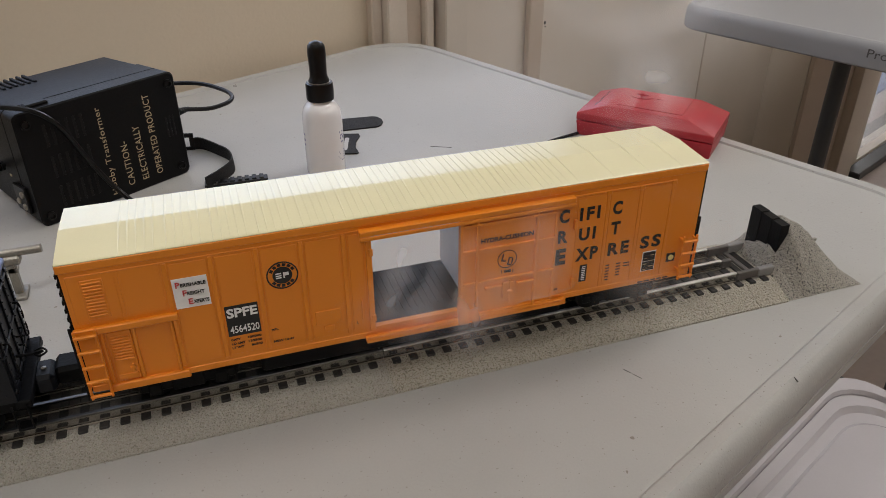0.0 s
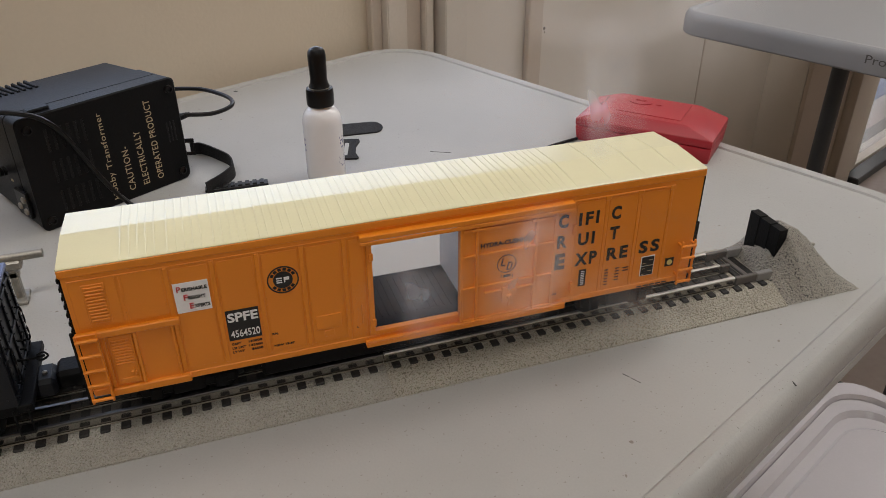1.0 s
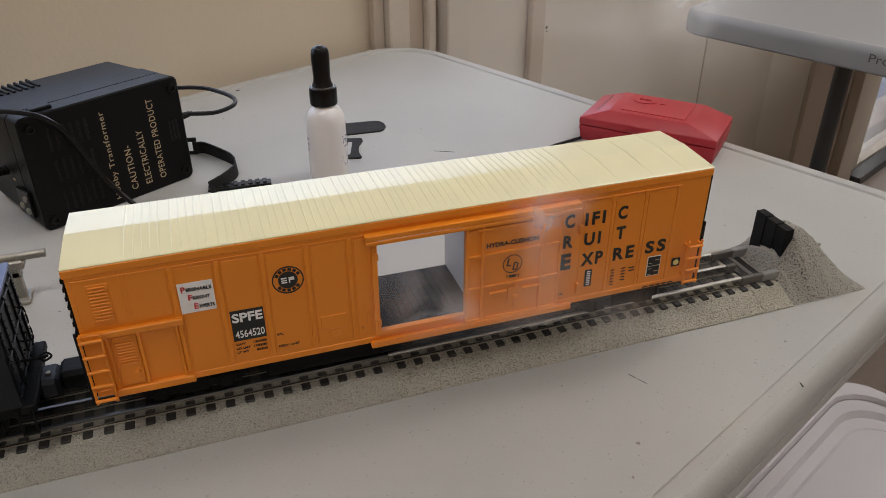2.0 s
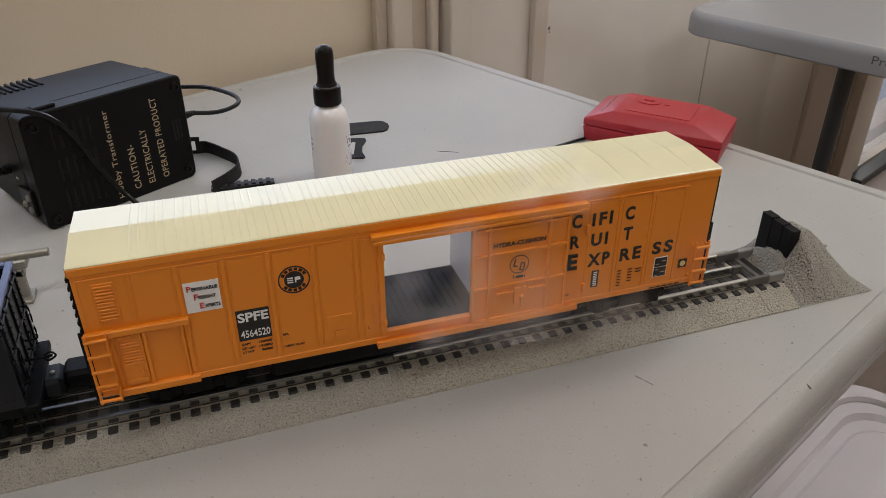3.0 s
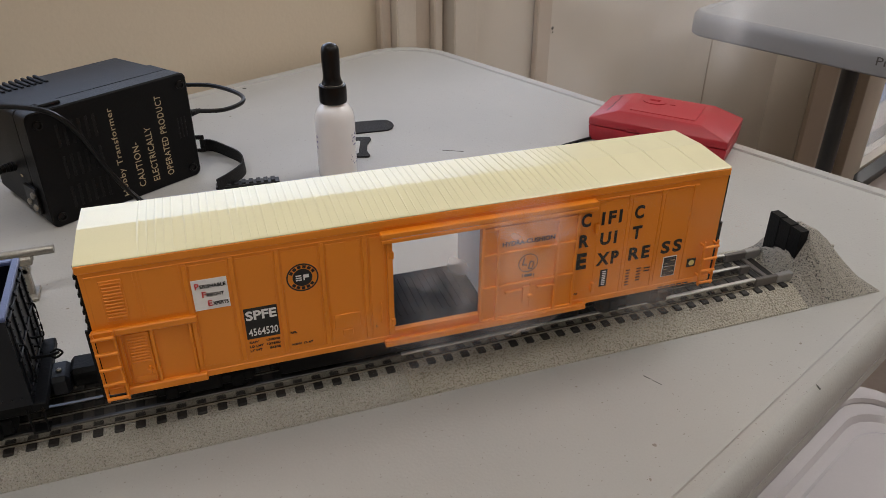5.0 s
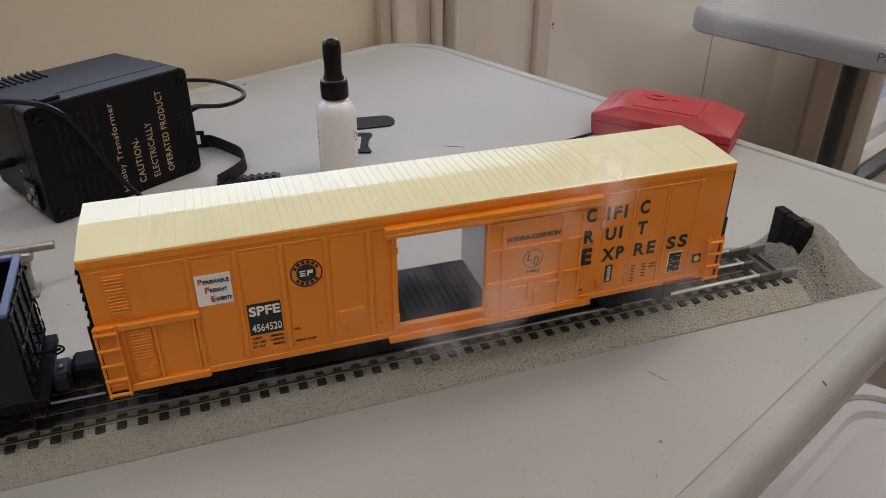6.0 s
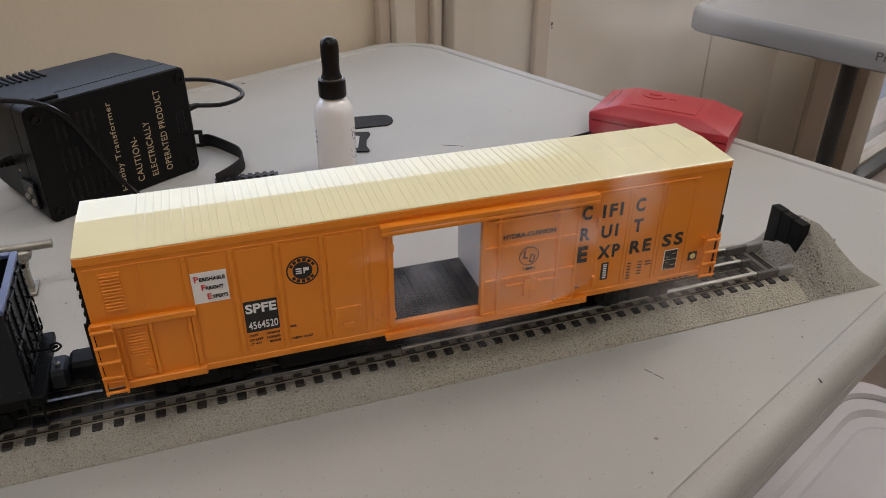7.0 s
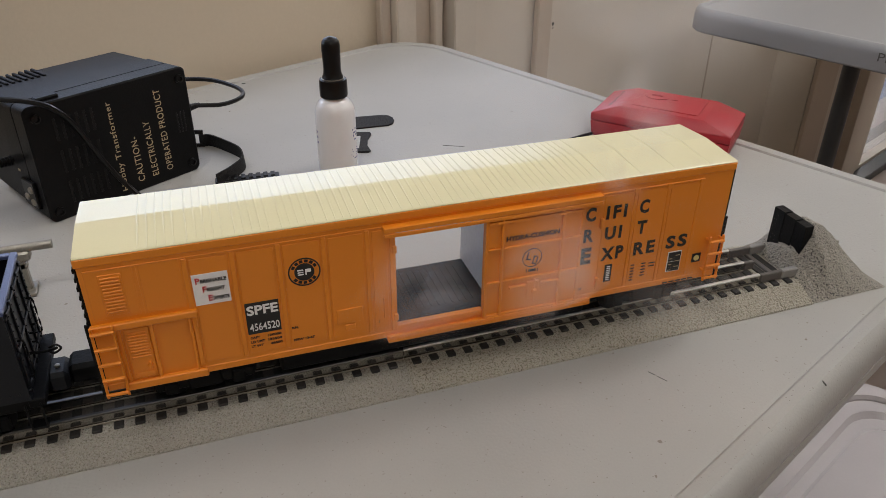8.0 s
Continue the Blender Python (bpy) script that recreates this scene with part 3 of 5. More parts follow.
    for x in edges[1:]:
        part("stile", boxes([S(x - 0.0013, x + 0.0013, FY - 0.0008, FY + 0.0002, 0.0445, 0.1085)], 0.0004), ORANGE, c)
    part("stile", boxes([S(0.0243, 0.0252, FY - 0.0003, FY + 0.0002, 0.080, 0.1085)], 0.0001), ORANGE, c)
    for a, b in zip(edges[1:], edges[2:]):
        part("side_panel", boxes([S(a + 0.0022, b - 0.0022, FY - 0.0003, FY + 0.0002, 0.0455, 0.1072)], 0.00015), ORANGE, c)
    for a, b in ((0.0022, 0.0235), (0.0262, 0.0445)):
        part("side_panel", boxes([S(a, b, FY - 0.00025, FY + 0.0002, 0.0815, 0.1088)], 0.00015), ORANGE, c)
    part("side_panel", boxes([S(0.139, 0.1468, FY - 0.0003, FY + 0.0002, 0.0455, 0.1072)], 0.00015), ORANGE, c)
    for x in (0.2930, 0.3145, 0.3360):
        part("stile", boxes([S(x - 0.0010, x + 0.0010, FY - 0.0006, FY + 0.0002, 0.0430, 0.1085)], 0.0003), ORANGE, c)
        part("stile_cap", boxes([S(x - 0.0018, x + 0.0018, FY - 0.0012, FY + 0.0002, 0.1060, 0.1092)], 0.0004), ORANGE, c)
    for a, b in ((0.2735, 0.2915), (0.2945, 0.3130), (0.3160, 0.3345)):
        part("side_panel", boxes([S(a, b, FY - 0.0003, FY + 0.0002, 0.0445, 0.1068)], 0.00015), ORANGE, c)
    part("top_strip", boxes([S(0.271, 0.338, FY - 0.0008, FY + 0.0002, 0.1080, 0.1090)], 0.0003), ORANGE, c)
    part("top_strip", boxes([S(0.002, 0.1465, FY - 0.0005, FY + 0.0002, 0.1086, 0.1094)], 0.0002), ORANGE, c)
    # machinery end: louvres, rails, small door, ladder
    lv = part("louvre_panel", boxes([S(0.0078, 0.0182, FY - 0.0007, FY + 0.0002, 0.0835, 0.1062)], 0.0002), ORANGE, c)
    for k in range(11):
        z = 0.0850 + 0.00188 * k
        part("louvre", boxes([S(0.0086, 0.0174, FY - 0.0013, FY - 0.0005, z, z + 0.0011)], 0.0003), ORANGE, lv)
    part("top_rail", boxes([S(-0.001, 0.0490, FY - 0.0030, FY + 0.0002, 0.0755, 0.0795)], 0.0006), ORANGE, c)
    part("bottom_rail", boxes([S(0.008, 0.0490, FY - 0.0026, FY + 0.0002, 0.0378, 0.0425)], 0.0006), ORANGE, c)
    part("side_post", boxes([S(0.0105, 0.0120, FY - 0.0012, FY + 0.0002, 0.0425, 0.0757)], 0.0003), ORANGE, c)
    part("side_post", boxes([S(0.0252, 0.0270, FY - 0.0016, FY + 0.0002, 0.0425, 0.0757)], 0.0003), ORANGE, c)
    part("side_post", boxes([S(0.0437, 0.0452, FY - 0.0014, FY + 0.0002, 0.0425, 0.0757)], 0.0003), ORANGE, c)
    dr = part("small_door", boxes([S(0.0132, 0.0248, FY - 0.0010, FY + 0.0002, 0.0432, 0.0742)], 0.0003), ORANGE, c)
    for k in range(9):
        z = 0.0565 + 0.0018 * k
        part("louvre", boxes([S(0.0143, 0.0238, FY - 0.0016, FY - 0.0008, z, z + 0.0010)], 0.0003), ORANGE, dr)
    part("plate", boxes([S(0.0143, 0.0238, FY - 0.0015, FY - 0.0008, 0.0445, 0.0475)], 0.0002), ORANGE, dr)
    part("latch", boxes([S(0.0205, 0.0235, FY - 0.0020, FY - 0.0008, 0.0500, 0.0515), S(0.0216, 0.0226, FY - 0.0022, FY - 0.0008, 0.0485, 0.0535)], 0.0002), ORANGE, dr)
    def ladder(x0, x1, z0, z1, rungs):
        ld = part("ladder", boxes([S(x0, x0 + 0.0013, FY - 0.0050, FY - 0.0034, z0, z1), S(x1 - 0.0013, x1, FY - 0.0050, FY - 0.0034, z0, z1),
                                   S(x0, x0 + 0.0013, FY - 0.0036, FY + 0.0002, z1 - 0.004, z1 - 0.0025), S(x1 - 0.0013, x1, FY - 0.0036, FY + 0.0002, z1 - 0.004, z1 - 0.0025),
                                   S(x0, x0 + 0.0013, FY - 0.0036, FY + 0.0002, z0 + 0.006, z0 + 0.0075), S(x1 - 0.0013, x1, FY - 0.0036, FY + 0.0002, z0 + 0.006, z0 + 0.0075)], 0.0003), ORANGE, c)
        for k in range(rungs):
            z = z0 + 0.0015 + (z1 - z0 - 0.006) * k / (rungs - 1)
            part("rung", boxes([S(x0, x1, FY - 0.0060, FY - 0.0042, z, z + 0.0018)], 0.0005), ORANGE, ld)
    ladder(-0.0010, 0.0100, 0.0372, 0.0805, 5)
    ladder(0.3466, 0.3570, 0.0385, 0.0700, 4)
    # hatch near the door
    h = part("hatch", boxes([S(0.1180, 0.1322, FY - 0.0009, FY + 0.0002, 0.0538, 0.0630)], 0.0003), ORANGE, c)
    part("hatch_latch", boxes([S(0.1222, 0.1280, FY - 0.0008, FY + 0.0002, 0.0485, 0.0525)], 0.0003), ORANGE, c)
    part("handrail", boxes([S(0.1437, 0.1444, FY - 0.0018, FY - 0.0010, 0.0530, 0.0660), S(0.1437, 0.1444, FY - 0.0012, FY, 0.0530, 0.0540), S(0.1437, 0.1444, FY - 0.0012, FY, 0.065, 0.066)], 0.0002), ORANGE, c)
    # door frame, tracks and sliding plug door
    part("door_post", boxes([S(0.1480, 0.1512, FY - 0.0014, FY + 0.0018, 0.0435, 0.1065)], 0.0003), ORANGE, c)
    for z in (0.049, 0.092):
        part("door_hook", boxes([S(0.1492, 0.1517, FY - 0.0024, FY - 0.0010, z + 0.001, z + 0.0058)], 0.0005), ORANGE, c)
    part("upper_track", boxes([S(0.1445, 0.2700, FY - 0.0045, FY + 0.0002, 0.1068, 0.1100), S(0.1446, 0.2699, FY - 0.0047, FY - 0.0036, 0.1042, 0.1066)], 0.0004), ORANGE, c)
    part("lower_track", boxes([S(0.1450, 0.2690, FY - 0.0042, FY + 0.0002, 0.0372, 0.0402), S(0.1451, 0.2689, FY - 0.0044, FY - 0.0034, 0.0404, 0.0416)], 0.0004), ORANGE, c)
    part("threshold", boxes([S(0.1505, 0.2015, FY - 0.0008, FY + 0.003, 0.0425, 0.0458)], 0.0003), ORANGE, c)
    D = FY - 0.0022
    d = part("sliding_door", boxes([S(0.2010, 0.2600, D - 0.0004, FY - 0.0004, 0.0415, 0.1045)], 0.0003), ORANGE, c)
    for z in (0.0420, 0.0640, 0.0855, 0.1020):
        part("crossbar", boxes([S(0.2025, 0.2595, D - 0.0016, D, z - 0.0009, z + 0.0009)], 0.0003), ORANGE, d)
    for x in (0.2108, 0.2470):
        part("lock_rod", boxes([S(x - 0.0008, x + 0.0008, D - 0.0022, D, 0.0405, 0.1042)], 0.0004), ORANGE, d)
        for z in (0.041, 0.1025):
            part("rod_bracket", boxes([S(x - 0.0035, x + 0.0035, D - 0.0024, D, z - 0.0008, z + 0.0008)], 0.0003), ORANGE, d)
    for x in (0.2018, 0.2590):
        part("door_edge", boxes([S(x - 0.0009, x + 0.0009, D - 0.0014, D, 0.0418, 0.1040)], 0.0003), ORANGE, d)
    part("latch_plate", boxes([S(0.2270, 0.2345, D - 0.0016, D, 0.0500, 0.0612)], 0.0003), ORANGE, d)
    part("latch_bar", boxes([S(0.216, 0.2265, D - 0.0022, D, 0.0583, 0.0599), S(0.236, 0.2475, D - 0.0022, D, 0.0583, 0.0599)], 0.0003), ORANGE, d)
    part("latch_knob", made(lathe, [(0.0004, 0), (0.0016, 0.0002), (0.0018, 0.0012), (0.0010, 0.0022)], 0, 0, 12,
                            Matrix.Translation((0.2315, D - 0.0008, T + 0.0545)) @ Matrix.Rotation(radians(90), 4, "X")), ORANGE, d)
    part("latch_bar", boxes([S(0.2310, 0.2320, D - 0.0020, D - 0.0008, 0.0470, 0.0630)], 0.0002), ORANGE, d)
    for x, z in ((0.2715, 0.0870), (0.2725, 0.0470)):
        part("door_stop", boxes([S(x, x + 0.0020, FY - 0.0022, FY + 0.0002, z, z + 0.0065)], 0.0004), ORANGE, c)
    # lettering
    part("sign", boxes([S(0.0488, 0.0660, FY - 0.0005, FY, 0.0806, 0.0985)]), WHITE_INK, c, "white sign")
    for word, z, x, wd in (("ERISHABLE", 0.0934, 0.0527, 0.0124), ("REIGHT", 0.0882, 0.0553, 0.0085), ("XPERTS", 0.0828, 0.0576, 0.0077)):
        face_text("lettering", word, x, z, wd, 0.0021, INK, c, 0.03, 0.0002)
    for word, z, x in (("P", 0.0932, 0.0503), ("F", 0.0880, 0.0531), ("E", 0.0826, 0.0553)):
        face_text("initial", word, x, z, 0.0021, 0.0034, RED_INK, c, 0.02, 0.0002)
    part("panel_black", boxes([S(0.0715, 0.0886, FY - 0.0005, FY, 0.0575, 0.0768)]), INK, c, "black number panel")
    face_text("reporting_mark", "SPFE", 0.0722, 0.0694, 0.0158, 0.0058, WHITE_INK, c, 0.03, 0.0002)
    face_text("number", "4564520", 0.0727, 0.0594, 0.0152, 0.0047, WHITE_INK, c, 0.01, 0.0002)
    for k, (a, b) in enumerate((("CAPY", "130000"), ("LD LMT", "133500"), ("LT WT", "86500"))):
        z = 0.0545 - 0.0027 * k
        face_text("lettering", a, 0.0722, z, 0.0011 * len(a) + 0.0006, 0.0014, INK, c, 0.03)
        face_text("lettering", b, 0.0882 - 0.00118 * len(b), z, 0.00118 * len(b), 0.0014, INK, c, 0.03)
    face_text("lettering", "RPL", 0.0940, 0.0562, 0.0035, 0.0013, INK, c, 0.03)
    face_text("lettering", "NEW 12-67", 0.0942, 0.0482, 0.0112, 0.0014, INK, c, 0.03)
    face_text("lettering", "L", 0.1408, 0.0500, 0.0009, 0.0016, INK, c, 0.03)
    # round emblem, in plain shapes
    em = bmesh.new()
    disc(em, 0.1033, 0.0902, 0.0076, 0.0083, FY - 0.0003)
    disc(em, 0.1033, 0.0902, 0.0, 0.0051, FY - 0.0003)
    part("emblem", em, INK, c, "round black emblem")
    em = bmesh.new()
    for k in range(15):
        if k in (0, 7, 8, 14):
            continue
        a = radians(6 + 24 * k)
        box(em, -0.0008, 0.0008, -0.0003, 0, -0.0009, 0.0009, m=Matrix.Translation((0.1033 + 0.00635 * math.cos(a), FY - 0.0002, T + 0.0902 + 0.00635 * math.sin(a))) @ Matrix.Rotation(-a, 4, "Y"))
    part("emblem_bars", em, INK, c)
    part("emblem_bars", boxes([S(0.0998, 0.1028, FY - 0.0008, FY - 0.0004, 0.0886, 0.0893), S(0.0998, 0.1028, FY - 0.0008, FY - 0.0004, 0.0899, 0.0905), S(0.0998, 0.1028, FY - 0.0008, FY - 0.0004, 0.0912, 0.0919),
                               S(0.1037, 0.1044, FY - 0.0008, FY - 0.0004, 0.0886, 0.0919), S(0.1044, 0.1066, FY - 0.0008, FY - 0.0004, 0.0900, 0.0919)]), WHITE_INK, c)
    # large lettering beside the door
    for word, x, z, wd, hh in (("C", 0.2622, 0.0922, 0.0062, 0.0088), ("R", 0.2622, 0.0788, 0.0062, 0.0085), ("IFI", 0.2752, 0.0918, 0.0130, 0.0085),
                               ("C", 0.2965, 0.0922, 0.0062, 0.0088), ("UI", 0.2757, 0.0782, 0.0108, 0.0085), ("T", 0.2967, 0.0785, 0.0062, 0.0088),
                               ("XP", 0.2748, 0.0642, 0.0146, 0.0088), ("RE", 0.2964, 0.0640, 0.0142, 0.0088), ("SS", 0.3185, 0.0645, 0.0143, 0.0088)):
        face_text("large_letters", word, x, z, wd, hh, INK, c, 0.035, gap=1.3)
    face_text("large_letters", "E", 0.2615, 0.0640, 0.0066, 0.0110, INK, c, 0.045)
    face_text("lettering", "HYDRA-CUSHION", 0.2132, 0.0897, 0.0318, 0.0030, INK, c, 0.03, 0.0026)
    em = bmesh.new()
    disc(em, 0.2296, 0.0765, 0.0056, 0.0060, D - 0.0004)
    part("emblem", em, INK, d, "thin ring emblem")
    tilt = Matrix.Translation((0.2296, D - 0.0006, T + 0.0765)) @ Matrix.Rotation(radians(12), 4, "Y")
    part("emblem_bars", boxes([(-0.0036, -0.0029, -0.0003, 0, -0.0016, 0.0034), (-0.0036, -0.0008, -0.0003, 0, -0.0016, -0.0009),
                               (0.0007, 0.0013, -0.0003, 0, -0.0038, 0.0014), (0.0013, 0.0032, -0.0003, 0, -0.0038, -0.0032), (0.0013, 0.0030, -0.0003, 0, 0.0008, 0.0014),
                               (0.0030, 0.0036, -0.0003, 0, -0.0030, 0.0006)], 0, tilt), INK, d)
    part("emblem_bars", boxes([(0.2262, 0.2266, D - 0.0008, D - 0.0004, T + 0.0673, T + 0.0695), (0.2332, 0.2336, D - 0.0008, D - 0.0004, T + 0.0668, T + 0.0690),
                               (0.2278, 0.2322, D - 0.0008, D - 0.0004, T + 0.0675, T + 0.0690)]), INK, d)
    face_text("lettering", "2-18", 0.2603, 0.0462, 0.0040, 0.0014, INK, c, 0.03)
    # small data blocks too fine to read, as bars
    bar = part("data_panel", boxes([S(0.2785, 0.2832, FY - 0.0006, FY - 0.0002, 0.0490, 0.0608)]), INK, c)
    part("data_bars", boxes([S(0.2797, 0.2820, FY - 0.0009, FY - 0.0005, 0.0502 + 0.0013 * k, 0.0507 + 0.0013 * k) for k in range(8)]), WHITE_INK, bar)
    part("data_bars", boxes([S(0.2962, 0.2986, FY - 0.0007, FY - 0.0003, 0.0464 + 0.0021 * k, 0.0470 + 0.0021 * k) for k in range(6)]
                            + [S(0.3034, 0.3062, FY - 0.0007, FY - 0.0003, 0.0464 + 0.0021 * k, 0.0470 + 0.0021 * k) for k in range(1, 6)]
                            + [S(0.3085, 0.3125, FY - 0.0007, FY - 0.0003, 0.0542 + 0.0021 * k, 0.0548 + 0.0021 * k) for k in range(2)]), INK, c)
    bp = part("data_panel", boxes([S(0.3214, 0.3308, FY - 0.0006, FY - 0.0002, 0.0476, 0.0618)]), WHITE_INK, c)
    part("data_field", boxes([S(0.3219, 0.3303, FY - 0.0009, FY - 0.0005, 0.0551, 0.0613), S(0.3219, 0.3303, FY - 0.0009, FY - 0.0005, 0.0481, 0.0546)]), INK, bp)
    part("data_bars", boxes([S(0.3225 + 0.004 * (k % 2), 0.3245 + 0.005 * (k % 2), FY - 0.0011, FY - 0.0008, 0.0488 + 0.0020 * k, 0.0492 + 0.0020 * k) for k in range(6)]), GOLD_INK, bp)
    sq = part("data_panel", boxes([S(0.3392, 0.3452, FY - 0.0006, FY - 0.0002, 0.0512, 0.0572)]), INK, c)
    em = bmesh.new()
    disc(em, 0.3422, 0.0542, 0.0, 0.0019, FY - 0.0006)
    part("dot", em, YELLOW_INK, sq)
    part("data_bars", boxes([S(0.3205 + 0.0045 * k, 0.3240 + 0.0045 * k, FY - 0.0010, FY - 0.0006, 0.0396, 0.0404) for k in range(5)]), INK, c)
    # underframe and trucks
    part("underframe", boxes([S(0.004, L - 0.004, -0.0045, 0.0045, 0.030, 0.0405), S(0.003, L - 0.003, -0.0295, 0.0280, 0.0365, 0.0400)], 0.0005), CHASSIS, c, "black underframe")
    # wide black block added to fill and darken the gap under the car
    part("shade_block", boxes([S(0.086, 0.272, -0.0262, 0.0262, 0.0235, 0.0368)], 0.002), CHASSIS, c)
    for tx in (0.046, 0.314):
        tr = part("truck", boxes([S(tx - 0.026, tx + 0.026, -0.0235, -0.0205, 0.0235, 0.0305), S(tx - 0.026, tx + 0.026, 0.0205, 0.0235, 0.0235, 0.0305),
                                  S(tx - 0.009, tx + 0.009, -0.0245, 0.0245, 0.0225, 0.0355)], 0.0012), CHASSIS, c, "black truck")
        for wx in (tx - 0.0175, tx + 0.0175):
            for s in (-1, 1):
                part("wheel", made(lathe, [(0.0030, -0.0016), (0.0100, -0.0012), (0.0100, 0.0), (0.0089, 0.0004), (0.0086, 0.0032), (0.0070, 0.0036), (0.0066, 0.0026), (0.0026, 0.0026), (0.002, 0.0036)], 0, 0, 24,
                                   Matrix.Translation((wx, s * 0.0155, T + 0.0165 + 0.0089)) @ Matrix.Rotation(radians(90 * s), 4, "X")), CHASSIS, tr)
            part("axle_box", boxes([S(wx - 0.0035, wx + 0.0035, -0.0250, -0.0230, 0.0220, 0.0300)], 0.0008), CHASSIS, tr)
    for x0, s in ((0.0, -1), (L, 1)):
        a, b = sorted((x0 - s * 0.004, x0 + s * 0.014))
        part("drawbar", boxes([S(a, b, -0.0035, 0.0035, 0.0330, 0.0375)], 0.0008), CHASSIS, c)
        a, b = sorted((x0 + s * 0.005, x0 + s * 0.0215))
        cp = part("coupler", boxes([S(a, b, -0.0085, 0.0075, 0.0285, 0.0405)], 0.0022), CHASSIS, c, "black knuckle coupler")
        part("knuckle", boxes([S(a + 0.001, b - 0.003, -0.0085, -0.0045, 0.0325, 0.0385)], 0.0015), CHASSIS, cp)
    # the car stands a little askew on the rails
    c.matrix_basis = Matrix.Translation((0.1793, 0, T + 0.0165)) @ Matrix.Rotation(radians(-0.95), 4, "Z")
    return c


boxcar()
# ---- tender behind the locomotive ----
def tender():
    c = thing("model_tender", "dark blue-black model tender with a blue rim", "model train", -0.17, 0, T + 0.0165)
    x1, x0, hy = -0.0365, -0.300, 0.0285
    body = part("body", boxes([S(x0, x1, -hy, -hy + 0.0016, 0.042, 0.093), S(x0, x1, hy - 0.0016, hy, 0.042, 0.093),
                               S(x1 - 0.0016, x1, -hy + 0.0016, hy - 0.0016, 0.042, 0.093), S(x0, x0 + 0.0016, -hy + 0.0016, hy - 0.0016, 0.042, 0.093),
                               S(x0 + 0.0016, x1 - 0.0016, -hy + 0.0016, hy - 0.0016, 0.042, 0.070)]), NAVY, c)
    part("rim", boxes([S(x1 - 0.0030, x1 + 0.0006, -hy - 0.0006, hy + 0.0006, 0.0925, 0.0950), S(x0, x1 - 0.003, -hy - 0.0006, -hy + 0.0028, 0.0925, 0.0950),
                       S(x0, x1 - 0.003, hy - 0.0028, hy + 0.0006, 0.0925, 0.0950)], 0.0005), BLUE, c, "blue painted rim")
    bm = bmesh.new()
    for k in range(220):
        x, y = random.uniform(x0 + 0.004, x1 - 0.004), random.uniform(-hy + 0.004, hy - 0.004)
        r = random.uniform(0.0018, 0.0036)
        g = bmesh.ops.create_icosphere(bm, subdivisions=1, radius=r, matrix=Matrix.Translation((x, y, T + 0.072 + random.uniform(0, 0.006))))
        for v in g["verts"]:
            v.co += Vector((random.uniform(-1, 1), random.uniform(-1, 1), random.uniform(-1, 1))) * r * 0.3
    tagged(part("coal_load", bm, COAL, c, "black coal load"), kind="stuff")
    for y in (-0.0235, -0.013, 0.0, 0.013, 0.0235):
        part("rivet_strip", boxes([S(x1 - 0.0002, x1 + 0.0010, y - 0.0011, y + 0.0011, 0.044, 0.0915)], 0.0003), NAVY, body)
    for z in (0.047, 0.068, 0.089):
        part("rivet_strip", boxes([S(x1 - 0.0002, x1 + 0.0008, -hy + 0.001, hy - 0.001, z - 0.0009, z + 0.0009)], 0.0003), NAVY, body)
    bm = bmesh.new()
    for y in (-0.0235, -0.013, 0.0, 0.013, 0.0235):
        for k in range(11):
            bmesh.ops.create_icosphere(bm, subdivisions=1, radius=0.00055, matrix=Matrix.Translation((x1 + 0.001, y, T + 0.046 + 0.0043 * k)))
    for k in range(40):
        for z in (0.047, 0.089):
            bmesh.ops.create_icosphere(bm, subdivisions=1, radius=0.00055, matrix=Matrix.Translation((x1 - 0.004 - 0.0043 * k, -hy - 0.0001, T + z)))
    tagged(part("rivets", bm, NAVY, body), kind="stuff")
    for y in (-0.0195, 0.019):
        bm = bmesh.new()
        tube(bm, [(x1, y, T + 0.050), (x1 + 0.0028, y, T + 0.051), (x1 + 0.0030, y, T + 0.060), (x1 + 0.0028, y, T + 0.071), (x1, y, T + 0.072)], 0.0005, 6, steps=4)
        part("grab_iron", bm, BLACK_P, c)
    for z in (0.0545, 0.0600):
        bm = bmesh.new()
        tube(bm, [(x1, 0.004, T + z), (x1 + 0.0025, 0.0045, T + z), (x1 + 0.0025, 0.0115, T + z), (x1, 0.012, T + z)], 0.0005, 6, steps=4)
        part("grab_iron", bm, BLACK_P, c)
    part("footboard", boxes([S(x1 - 0.002, x1 + 0.006, -hy, hy, 0.0370, 0.0420)], 0.0006), CHASSIS, c)
    part("frame", boxes([S(x0, x1, -0.026, 0.026, 0.034, 0.0425)], 0.0008), CHASSIS, c)
    part("end_step", boxes([S(x1 - 0.004, x1 + 0.004, -hy - 0.001, -hy + 0.006, 0.0235, 0.0250), S(x1 - 0.004, x1 - 0.003, -hy - 0.001, -hy, 0.0235, 0.0400), S(x1 + 0.003, x1 + 0.004, -hy - 0.001, -hy, 0.0235, 0.0400)], 0.0003), CHASSIS, c)
    part("drawbar", boxes([S(x1 - 0.002, x1 + 0.009, -0.0045, 0.0045, 0.0345, 0.0385)], 0.0008), CHASSIS, c)
    cp = part("coupler", boxes([S(x1 + 0.004, x1 + 0.0148, -0.0095, 0.0080, 0.0285, 0.0405)], 0.0022), NAVY, c, "glossy navy knuckle coupler")
    part("coupler_pin", made(lathe, [(0.0001, 0.0), (0.0014, 0.0003), (0.0014, 0.0012), (0.0001, 0.0016)], x1 + 0.0095, -0.002, 12, Matrix.Translation((0, 0, T + 0.0402))), NICKEL, cp, "bright pin")
    bm = bmesh.new()
